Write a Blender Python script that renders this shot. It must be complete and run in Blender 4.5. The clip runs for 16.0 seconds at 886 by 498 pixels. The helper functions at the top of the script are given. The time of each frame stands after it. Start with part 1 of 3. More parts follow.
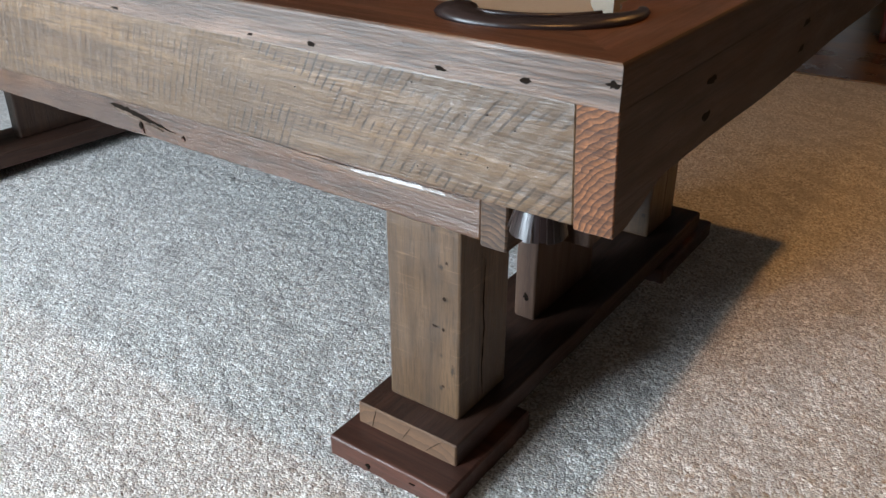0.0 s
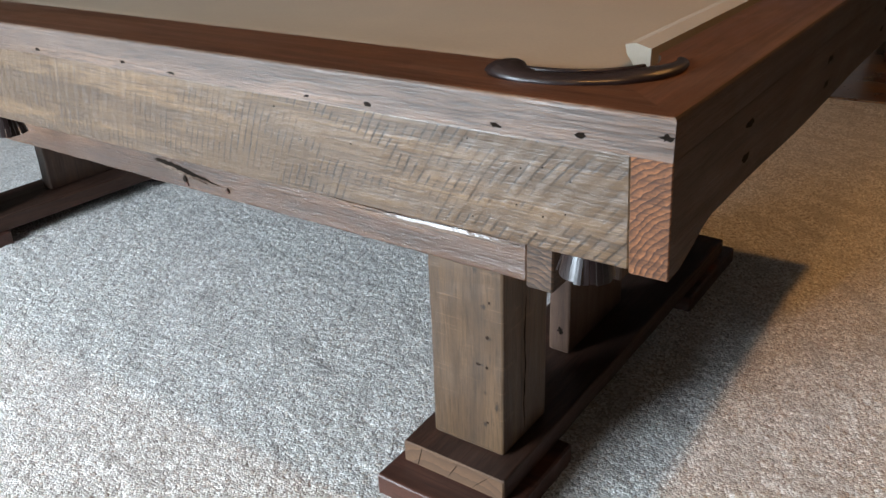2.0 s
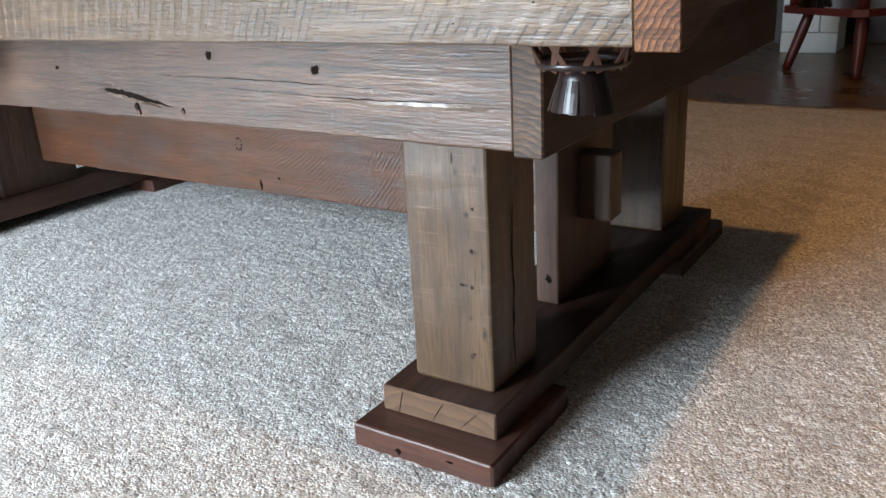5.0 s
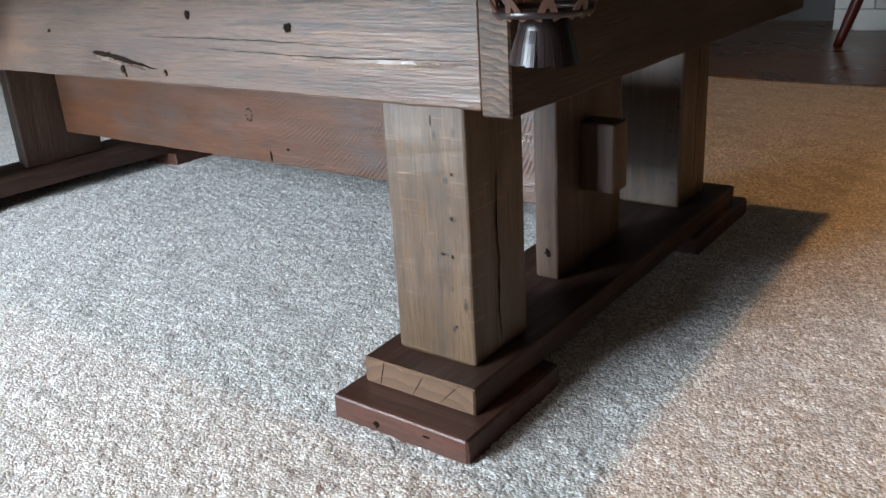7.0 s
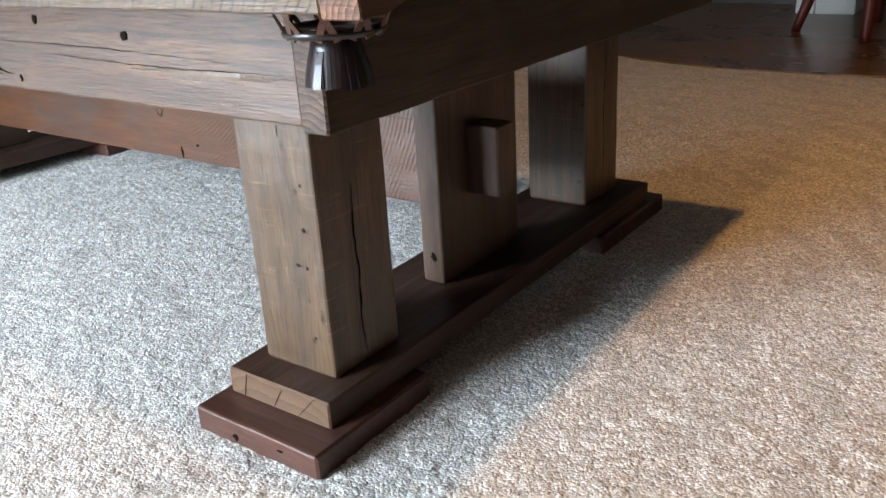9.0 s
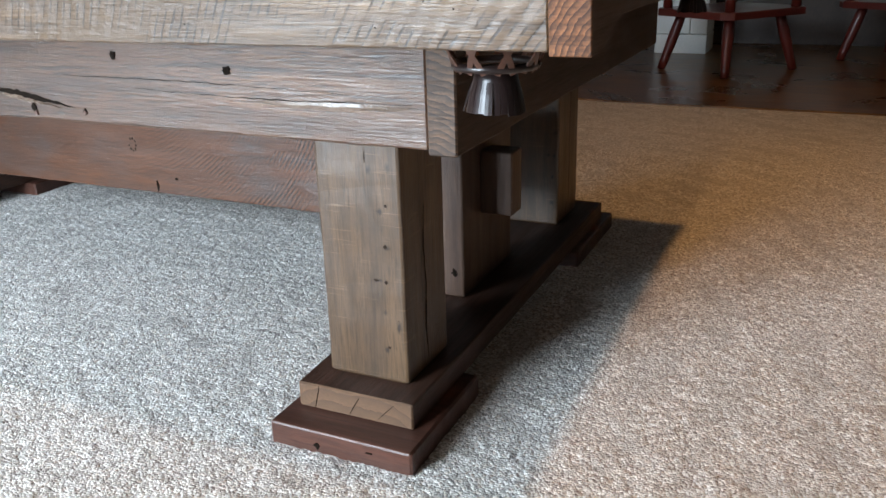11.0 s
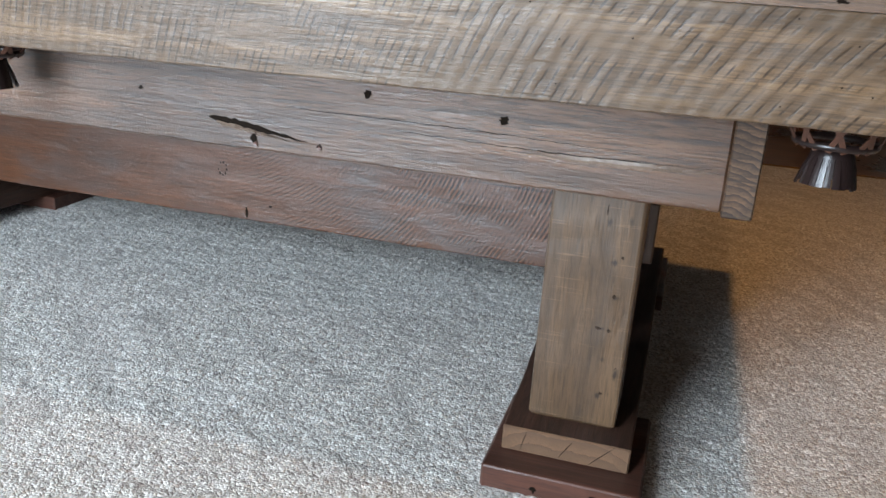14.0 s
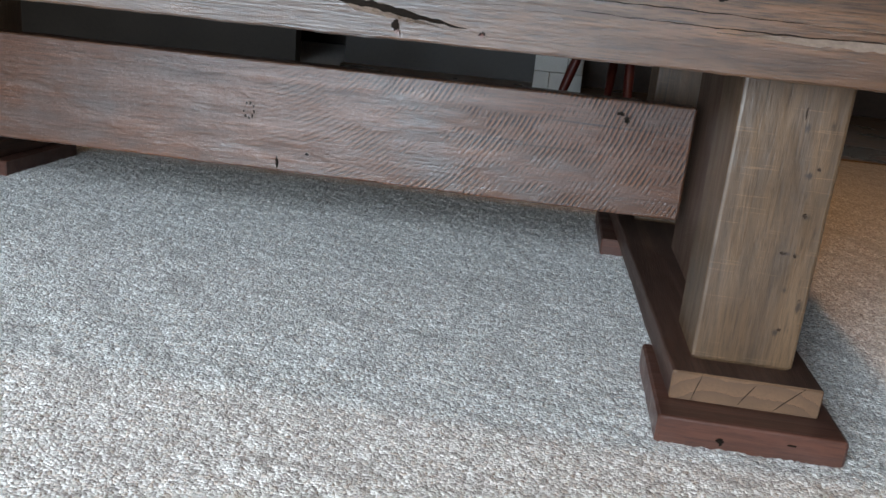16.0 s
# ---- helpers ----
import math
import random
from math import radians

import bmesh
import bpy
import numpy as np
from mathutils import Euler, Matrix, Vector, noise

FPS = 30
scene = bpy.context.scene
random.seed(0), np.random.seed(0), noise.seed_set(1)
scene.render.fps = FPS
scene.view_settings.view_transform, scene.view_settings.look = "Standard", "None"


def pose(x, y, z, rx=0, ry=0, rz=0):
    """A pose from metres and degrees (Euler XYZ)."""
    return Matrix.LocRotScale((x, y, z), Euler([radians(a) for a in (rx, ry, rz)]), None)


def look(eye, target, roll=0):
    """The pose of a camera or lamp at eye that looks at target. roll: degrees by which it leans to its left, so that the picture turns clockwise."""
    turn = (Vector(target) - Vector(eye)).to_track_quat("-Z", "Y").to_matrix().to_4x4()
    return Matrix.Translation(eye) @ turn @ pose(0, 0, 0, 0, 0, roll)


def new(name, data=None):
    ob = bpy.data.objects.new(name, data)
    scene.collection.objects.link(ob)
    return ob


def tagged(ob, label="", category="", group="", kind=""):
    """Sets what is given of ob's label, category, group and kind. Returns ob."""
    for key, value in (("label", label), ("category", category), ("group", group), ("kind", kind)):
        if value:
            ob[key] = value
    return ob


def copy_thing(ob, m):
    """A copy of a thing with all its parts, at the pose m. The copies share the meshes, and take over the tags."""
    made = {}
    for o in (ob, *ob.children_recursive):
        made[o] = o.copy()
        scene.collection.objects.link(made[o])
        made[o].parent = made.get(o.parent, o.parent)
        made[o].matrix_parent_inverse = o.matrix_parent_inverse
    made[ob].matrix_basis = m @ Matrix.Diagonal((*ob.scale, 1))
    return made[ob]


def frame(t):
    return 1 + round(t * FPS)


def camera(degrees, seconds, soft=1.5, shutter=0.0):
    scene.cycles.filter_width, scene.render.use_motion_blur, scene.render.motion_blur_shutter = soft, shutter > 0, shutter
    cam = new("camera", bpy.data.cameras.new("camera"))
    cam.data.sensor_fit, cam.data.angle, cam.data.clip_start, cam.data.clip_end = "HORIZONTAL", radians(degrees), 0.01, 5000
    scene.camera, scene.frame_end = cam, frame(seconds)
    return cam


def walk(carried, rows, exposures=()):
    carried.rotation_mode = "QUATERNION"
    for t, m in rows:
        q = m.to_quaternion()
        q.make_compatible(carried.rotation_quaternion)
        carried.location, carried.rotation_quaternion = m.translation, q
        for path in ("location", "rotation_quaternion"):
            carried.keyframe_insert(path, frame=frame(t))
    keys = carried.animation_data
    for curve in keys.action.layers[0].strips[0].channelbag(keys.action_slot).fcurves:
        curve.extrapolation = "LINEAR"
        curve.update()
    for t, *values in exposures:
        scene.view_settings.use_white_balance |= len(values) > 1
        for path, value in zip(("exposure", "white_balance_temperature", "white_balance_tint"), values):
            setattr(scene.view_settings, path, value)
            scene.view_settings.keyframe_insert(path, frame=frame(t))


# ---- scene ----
cam = camera(55.6, 16.0)
PATH = [
    (0, (0.267, -0.631, 0.972), (-0.757, 0.822, 0.055), 0.2),
    (0.5, (0.245, -0.706, 1.005), (-0.713, 0.807, 0.114), -0.7),
    (1, (0.25, -0.696, 1.026), (-0.766, 0.774, 0.128), -1.6),
    (1.5, (0.248, -0.677, 1.022), (-0.799, 0.777, 0.134), -2.3),
    (2, (0.239, -0.682, 1.008), (-0.816, 0.786, 0.152), -2.1),
    (2.5, (0.246, -0.649, 0.979), (-0.827, 0.817, 0.143), -2.8),
    (3, (0.272, -0.626, 0.932), (-0.82, 0.841, 0.123), -3.2),
    (3.5, (0.254, -0.634, 0.886), (-0.785, 0.88, 0.093), -2.8),
    (4, (0.224, -0.669, 0.807), (-0.803, 0.886, 0.08), -2.5),
    (4.5, (0.217, -0.685, 0.754), (-0.806, 0.893, 0.072), -2.9),
    (7, (0.281, -0.599, 0.678), (-0.855, 0.889, -0.026), -3.5),
    (7.5, (0.346, -0.526, 0.679), (-0.8, 0.936, -0.06), -4.2),
    (8, (0.404, -0.464, 0.679), (-0.721, 1.001, -0.086), -3.7),
    (8.5, (0.43, -0.441, 0.692), (-0.705, 1.02, -0.069), -3.5),
    (11, (0.202, -0.734, 0.732), (-0.602, 0.962, 0.041), -1.7),
    (11.5, (0.132, -0.812, 0.756), (-0.617, 0.918, 0.089), -0.6),
    (12, (-0.004, -0.823, 0.754), (-0.739, 0.916, 0.094), 0.5),
    (12.5, (-0.118, -0.867, 0.763), (-0.85, 0.888, 0.143), 0.8),
    (13, (-0.2, -0.906, 0.764), (-0.846, 0.878, 0.133), 1.7),
    (13.5, (-0.246, -0.925, 0.764), (-0.833, 0.879, 0.131), 3.3),
    (14, (-0.312, -0.945, 0.769), (-0.818, 0.882, 0.133), 4.0),
    (14.5, (-0.425, -0.895, 0.737), (-0.805, 0.955, 0.079), 4.5),
    (15, (-0.572, -0.875, 0.691), (-0.891, 0.987, 0.033), 5.4),
    (15.5, (-0.654, -0.868, 0.607), (-0.944, 1.011, -0.014), 4.9),
    (16, (-0.727, -0.872, 0.544), (-0.945, 1.031, -0.031), 5.7),
]
walk(cam, [(t, look(eye, target, roll)) for t, eye, target, roll in PATH],
     [(0.0, 0.0), (1.5, 0.0), (4.0, 0.1), (7.0, 0.12), (8.5, 0.5), (11.0, 0.12), (12.5, -0.08), (13.5, -0.17), (16.0, -0.40)])

# ---- light ----
world = bpy.data.worlds.new("world")
scene.world = world
world.use_nodes = True
_wn = world.node_tree.nodes
_sky = _wn.new("ShaderNodeTexSky")
_sky.sky_type, _sky.sun_disc = "NISHITA", False
_sky.sun_elevation, _sky.sun_rotation = radians(35), radians(60)
world.node_tree.links.new(_sky.outputs[0], _wn["Background"].inputs[0])
_wn["Background"].inputs[1].default_value = 0.1


def area_lamp(name, m, sx, sy, watts, colour, spread=180):
    d = bpy.data.lights.new(name, "AREA")
    d.shape, d.size, d.size_y, d.energy, d.color, d.spread = "RECTANGLE", sx, sy, watts, colour, radians(spread)
    ob = new(name, d)
    ob.matrix_basis = m
    return ob


WIN = (-2.75, -1.05, 0.04, 2.2)      # glazed door in the south wall: x0, x1, z0, z1
SOUTH, NORTH, WEST, EAST, CEIL = -2.7, 7.2, -5.2, 4.2, 2.45
area_lamp("daylight", pose((WIN[0] + WIN[1]) / 2, SOUTH - 0.05, (WIN[2] + WIN[3]) / 2, 90, 0, 0), WIN[1] - WIN[0], WIN[3] - WIN[2], 440, (0.72, 0.86, 1.0))
LAMPS = [(0.33, 1.8, 54), (0.33, -0.33, 46)]
for lx, ly, lw in LAMPS:
    d = bpy.data.lights.new("downlight_glow", "SPOT")
    d.energy, d.color, d.shadow_soft_size, d.spot_size, d.spot_blend = lw, (1.0, 0.50, 0.155), 0.05, radians(125), 0.6
    new("downlight_glow", d).matrix_basis = pose(lx, ly, CEIL - 0.012)


# ---- materials ----
class Nodes:
    def __init__(self, name):
        self.mat = bpy.data.materials.new(name)
        self.mat.use_nodes = True
        self.t = self.mat.node_tree
        self.bsdf = self.t.nodes["Principled BSDF"]

    def add(self, kind, **sets):
        n = self.t.nodes.new("ShaderNode" + kind)
        for k, v in sets.items():
            setattr(n, k, v)
        return n

    def link(self, a, b):
        self.t.links.new(a, b)

    def value(self, sock, v):
        if hasattr(v, "links") or hasattr(v, "is_linked"):
            self.link(v, sock)
        else:
            sock.default_value = v

    def coords(self, scale=(1, 1, 1), loc=(0, 0, 0), rot=(0, 0, 0), src=None):
        m = self.add("Mapping")
        m.inputs["Scale"].default_value, m.inputs["Location"].default_value, m.inputs["Rotation"].default_value = scale, loc, rot
        if src is None:
            src = self.add("TexCoord").outputs["Object"]
        self.link(src, m.inputs[0])
        return m.outputs[0]

    def noise(self, vec, scale, detail=4, rough=0.55, distort=0.0):
        n = self.add("TexNoise")
        self.link(vec, n.inputs["Vector"])
        n.inputs["Scale"].default_value, n.inputs["Detail"].default_value = scale, detail
        n.inputs["Roughness"].default_value, n.inputs["Distortion"].default_value = rough, distort
        return n.outputs[0]

    def ramp(self, fac, stops):
        r = self.add("ValToRGB")
        self.link(fac, r.inputs[0])
        e = r.color_ramp.elements
        while len(e) < len(stops):
            e.new(0.5)
        for el, (p, c) in zip(e, stops):
            el.position = p
            el.color = (c, c, c, 1) if isinstance(c, (int, float)) else (*c, 1)
        return r.outputs[0]

    def math(self, op, a, b=0.0, clamp=False):
        n = self.add("Math", operation=op, use_clamp=clamp)
        self.value(n.inputs[0], a)
        self.value(n.inputs[1], b)
        return n.outputs[0]

    def mix(self, fac, a, b, blend="MIX"):
        n = self.add("Mix", data_type="RGBA", blend_type=blend)
        self.value(n.inputs[0], fac)
        for sock, v in ((n.inputs[6], a), (n.inputs[7], b)):
            if isinstance(v, tuple):
                sock.default_value = (*v, 1)
            else:
                self.link(v, sock)
        return n.outputs[2]

    def bump(self, height, strength, dist, normal=None):
        n = self.add("Bump")
        self.link(height, n.inputs["Height"])
        n.inputs["Strength"].default_value, n.inputs["Distance"].default_value = strength, dist
        if normal is not None:
            self.link(normal, n.inputs["Normal"])
        return n.outputs[0]

    def done(self, colour=None, rough=None, normal=None, metal=0.0, spec=0.5, coat=0.0, coat_rough=0.2):
        for key, v in (("Base Color", colour), ("Roughness", rough), ("Normal", normal)):
            if v is None:
                continue
            if isinstance(v, tuple):
                self.bsdf.inputs[key].default_value = (*v, 1)
            else:
                self.value(self.bsdf.inputs[key], v)
        if normal is not None and coat:
            self.link(normal, self.bsdf.inputs["Coat Normal"])
        self.bsdf.inputs["Metallic"].default_value = metal
        self.bsdf.inputs["Specular IOR Level"].default_value = spec
        self.bsdf.inputs["Coat Weight"].default_value = coat
        self.bsdf.inputs["Coat Roughness"].default_value = coat_rough
        return self.mat


def wood(name, axis, light, mid, dark, rough=(0.4, 0.6), grain=0.5, saw=None, stain=None, relief=0.6, coat=0.0, seed=0.0, spec=0.32, hew=0.35, score=0.0, spots=()):
    """Old sawn timber. axis: the way of the grain. saw: (axis of the arcs, centre, spacing, strength, patchiness, washboard, x range over which it grows, broken into dashes). spots: old nail stains in the face, (x, z, width, height)."""
    n = Nodes(name)
    k = "XYZ".index(axis)
    info = n.add("ObjectInfo")
    shift = n.add("VectorMath", operation="SCALE")
    shift.inputs[0].default_value = (7.3, 3.1, 5.7)
    n.link(info.outputs["Random"], shift.inputs["Scale"])
    base = n.add("VectorMath", operation="ADD")
    n.link(n.add("TexCoord").outputs["Object"], base.inputs[0])
    n.link(shift.outputs[0], base.inputs[1])
    src = base.outputs[0]

    def sc(along, across):
        v = [across] * 3
        v[k] = along
        return tuple(v)
    fine = n.noise(n.coords(sc(16, 290), (seed, seed, seed), src=src), 1, 5, 0.68, 0.5)
    streak = n.noise(n.coords(sc(1.1, 26), (seed, 2, seed), src=src), 1, 5, 0.6, 1.2)
    tone = n.noise(n.coords(sc(1.6, 6), (4, seed, 1), src=src), 1, 3, 0.5, 0.5)
    speck = n.noise(n.coords(sc(60, 260), src=src), 1, 3, 0.6)
    c = n.ramp(tone, [(0.3, mid), (0.7, light)])
    c = n.mix(n.math("MULTIPLY", n.ramp(streak, [(0.42, 1.0), (0.62, 0.0)]), 0.75 * grain), c, dark)
    c = n.mix(n.math("MULTIPLY", n.ramp(fine, [(0.36, 1.0), (0.54, 0.0)]), 1.0 * grain), c, dark)
    c = n.mix(n.math("MULTIPLY", n.ramp(speck, [(0.3, 1.0), (0.42, 0.0)]), 0.5 * grain), c, dark)
    if stain:
        blot = n.noise(n.coords(sc(3, 7), (9, seed, 3), src=src), 1, 4, 0.6, 0.8)
        c = n.mix(n.math("MULTIPLY", n.ramp(blot, [(0.5, 0.0), (0.68, 1.0)]), 0.85), c, stain)
    grey = n.noise(n.coords(sc(2.2, 9), (3, 7, seed), src=src), 1, 4, 0.6, 1.0)
    pale = tuple(0.45 * (light[0] + light[1] + light[2]) / 3 + 0.62 * q for q in light)
    c = n.mix(n.math("MULTIPLY", n.ramp(grey, [(0.5, 0.0), (0.7, 1.0)]), 0.3), c, pale)
    hair = n.noise(n.coords(sc(0.9, 75), (6, seed, 2), src=src), 1, 3, 0.55, 0.7)
    c = n.mix(n.math("MULTIPLY", n.ramp(hair, [(0.27, 1.0), (0.35, 0.0)]), 0.8), c, dark)
    normal = n.bump(fine, relief, 0.0018)
    normal = n.bump(streak, relief * 0.5, 0.003, normal)
    if saw:
        ring_axis, centre, spacing, strength, patch, wave, fade, dashed = saw
        w = n.add("TexWave", wave_type="RINGS", rings_direction=ring_axis, wave_profile="SIN")
        loc = tuple(-q for q in centre)
        n.link(n.coords((1, 1, 1), loc), w.inputs["Vector"])
        w.inputs["Scale"].default_value = 2 * math.pi / (20 * spacing)
        w.inputs["Distortion"].default_value, w.inputs["Detail"].default_value = 2.5 if dashed else 2.2, 4
        w.inputs["Detail Scale"].default_value = 0.5
        w.inputs["Detail Roughness"].default_value = 0.6
        mask = n.ramp(n.noise(n.coords(sc(7, 22), (seed, 1, 6), src=src), 1, 4, 0.6), [(patch, 0.0), (patch + 0.14, 1.0)])
        mask2 = n.ramp(n.noise(n.coords(sc(26, 38), (2, seed, 6), src=src), 1, 3, 0.6), [(0.40, 0.0), (0.50, 1.0)] if dashed else [(0.34, 0.1), (0.56, 1.0)])
        stroke = n.ramp(w.outputs["Fac"], [(0.78, 0.0), (0.94, 1.0)] if dashed else [(0.62, 0.0), (0.85, 1.0)])
        if fade:
            sep = n.add("SeparateXYZ")
            n.link(n.add("TexCoord").outputs["Object"], sep.inputs[0])
            rng = n.add("MapRange")
            n.link(sep.outputs[0], rng.inputs[0])
            rng.inputs[1].default_value, rng.inputs[2].default_value = fade
            mask = n.math("MULTIPLY", mask, rng.outputs[0])
        stroke = n.math("MULTIPLY", n.math("MULTIPLY", stroke, mask), mask2)
        c = n.mix(n.math("MULTIPLY", stroke, strength), c, dark)
        if not dashed:
            crest = n.math("MULTIPLY", n.math("MULTIPLY", n.ramp(w.outputs["Fac"], [(0.02, 1.0), (0.2, 0.0)]), mask), mask2)
            c = n.mix(n.math("MULTIPLY", crest, 0.45), c, tuple(1.7 * q for q in light))
        normal = n.bump(n.math("SUBTRACT", 1.0, stroke), 0.25 if dashed else 0.8, 0.0006 if dashed else 0.001, normal)
        if wave:
            broad = n.add("TexWave", wave_type="RINGS", rings_direction=ring_axis, wave_profile="SIN")
            n.link(n.coords((1, 1, 1), loc), broad.inputs["Vector"])
            broad.inputs["Scale"].default_value = 2 * math.pi / (20 * spacing * 2.1)
            broad.inputs["Distortion"].default_value, broad.inputs["Detail Scale"].default_value = 1.5, 0.8
            soft = n.math("MULTIPLY", broad.outputs["Fac"], n.math("ADD", n.math("MULTIPLY", mask, 0.35), 0.65))
            c = n.mix(n.math("MULTIPLY", n.math("MULTIPLY", n.ramp(broad.outputs["Fac"], [(0.05, 1.0), (0.6, 0.0)]), mask), 0.2), c, dark)
            normal = n.bump(soft, wave, 0.0026, normal)
    if score:
        lines = n.noise(n.coords((9, 9, 330), (seed, 0, 0), (0.0, 0.09, 0.0)), 1, 3, 0.6, 0.3)
        some = n.ramp(n.noise(n.coords((14, 14, 16)), 1, 3), [(0.45, 0.0), (0.6, 1.0)])
        cut = n.math("MULTIPLY", n.ramp(lines, [(0.60, 0.0), (0.66, 1.0)]), some)
        c = n.mix(n.math("MULTIPLY", cut, score), c, tuple(min(1, 2.0 * q) for q in light))
        normal = n.bump(cut, 0.2, 0.0006, normal)
    hewn = n.noise(n.coords(sc(7, 19), (seed, 5, 8), src=src), 1, 3, 0.5, 0.6)
    normal = n.bump(hewn, hew, 0.008, normal)
    worn = n.noise(n.coords(sc(4, 11), (1, seed, 9), src=src), 1, 4, 0.6, 0.5)
    r = n.math("ADD", n.ramp(streak, [(0.3, rough[1]), (0.7, rough[0])]), n.ramp(worn, [(0.4, 0.0), (0.65, 0.12)]))
    grime = n.noise(n.coords(sc(5, 13), (seed, 3, 4), src=src), 1, 5, 0.65, 0.4)
    c = n.mix(n.math("MULTIPLY", n.ramp(grime, [(0.52, 0.0), (0.75, 1.0)]), 0.6), c, tuple(0.45 * q for q in mid))
    for sx, sz, w, h in spots:
        flat = n.add("VectorMath", operation="MULTIPLY")
        n.link(n.coords((1, 1, 1), (-sx, 0, -sz)), flat.inputs[0])
        flat.inputs[1].default_value = (1 / w, 0, 1 / h)
        far = n.add("VectorMath", operation="LENGTH")
        n.link(flat.outputs[0], far.inputs[0])
        ragged = n.math("ADD", far.outputs["Value"], n.math("MULTIPLY", speck, 0.9))
        c = n.mix(n.math("MULTIPLY", n.ramp(ragged, [(0.55, 1.0), (1.3, 0.0)]), 0.85), c, tuple(0.5 * q for q in dark))
    return n.done(c, r, normal, spec=spec, coat=coat, coat_rough=0.24)


def plain(name, colour, rough=0.6, vary=0.25, scale=30, relief=0.2, metal=0.0, dist=0.001, coat=0.0, spec=0.5):
    n = Nodes(name)
    v = n.coords()
    big, small = n.noise(v, scale * 0.2, 4), n.noise(v, scale * 4, 4)
    f = n.math("ADD", n.math("MULTIPLY", big, 0.6), n.math("MULTIPLY", small, 0.4))
    lo, hi = tuple(q * (1 - vary) for q in colour), tuple(min(1, q * (1 + vary)) for q in colour)
    c = n.ramp(f, [(0.35, lo), (0.65, hi)])
    return n.done(c, n.ramp(big, [(0.3, rough * 0.85), (0.7, min(1, rough * 1.15))]), n.bump(small, relief, dist), metal, spec, coat)


POST_STAINS = [(-0.382, 0.362, 0.012, 0.011), (-0.374, 0.305, 0.012, 0.010), (-0.391, 0.252, 0.018, 0.007), (-0.377, 0.251, 0.009, 0.010), (-0.358, 0.178, 0.010, 0.024), (-0.381, 0.200, 0.007, 0.013), (-0.381, 0.137, 0.013, 0.013), (-0.398, 0.424, 0.008, 0.016), (-0.366, 0.43, 0.007, 0.02)]
M = {}
M["apron"] = wood("barn_board_apron", "X", (0.205, 0.123, 0.062), (0.148, 0.085, 0.042), (0.028, 0.015, 0.008), (0.30, 0.40), 0.75, ("Y", (0.65, 0, 0.08), 0.0100, 0.95, 0.42, 0.2, None, True), (0.085, 0.047, 0.02), 0.5, spec=0.5, coat=0.12)
# Table ends: shade on the side away from the window darkens the base colour.
M["apron_end_shaded"] = wood("barn_board_end_shaded", "Y", (0.055, 0.03, 0.017), (0.038, 0.021, 0.012), (0.014, 0.008, 0.006), (0.5, 0.65), 0.5)
M["rail_face"] = wood("barn_board_rail", "X", (0.20, 0.118, 0.074), (0.14, 0.080, 0.05), (0.03, 0.018, 0.012), (0.36, 0.48), 0.85, relief=0.8, spec=0.5, coat=0.12)
M["rail_top_x"] = wood("rail_top_along", "X", (0.155, 0.06, 0.025), (0.10, 0.04, 0.017), (0.035, 0.016, 0.009), (0.28, 0.42), 0.6, relief=0.4, hew=0.15)
M["rail_top_y"] = wood("rail_top_across", "Y", (0.155, 0.06, 0.025), (0.10, 0.04, 0.017), (0.035, 0.016, 0.009), (0.28, 0.42), 0.6, relief=0.4, hew=0.15)
M["box"] = wood("barn_beam", "X", (0.15, 0.072, 0.034), (0.098, 0.045, 0.021), (0.02, 0.01, 0.006), (0.27, 0.38), 0.9, None, (0.085, 0.036, 0.015), 0.75, spec=0.5, coat=0.2)
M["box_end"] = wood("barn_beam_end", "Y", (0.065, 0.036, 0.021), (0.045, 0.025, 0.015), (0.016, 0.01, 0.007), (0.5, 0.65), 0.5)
M["post"] = wood("barn_post", "Z", (0.145, 0.084, 0.043), (0.098, 0.055, 0.028), (0.026, 0.014, 0.008), (0.32, 0.43), 0.55, None, (0.05, 0.030, 0.017), 0.35, spec=0.45, coat=0.12, score=0.3, spots=POST_STAINS)
M["mid_post"] = wood("plank_post", "Z", (0.10, 0.055, 0.035), (0.07, 0.038, 0.025), (0.022, 0.012, 0.009), (0.36, 0.5), 0.4, coat=0.2)
M["stretcher"] = wood("stretcher_beam", "X", (0.18, 0.066, 0.026), (0.095, 0.037, 0.018), (0.014, 0.008, 0.005), (0.27, 0.38), 0.45, ("Y", (-1.38, 0, 0.62), 0.0092, 0.95, 0.41, 0.0, (-1.35, -0.9), False), (0.07, 0.048, 0.04), 0.45, spec=0.5, coat=0.25)
M["runner_y"] = wood("runner_board", "Y", (0.085, 0.038, 0.024), (0.06, 0.027, 0.017), (0.022, 0.012, 0.008), (0.42, 0.56), 0.7, relief=0.5, hew=0.2)
M["foot_x"] = wood("foot_board", "X", (0.115, 0.044, 0.028), (0.08, 0.031, 0.02), (0.028, 0.014, 0.01), (0.36, 0.5), 0.5, relief=0.3, hew=0.15, coat=0.25)


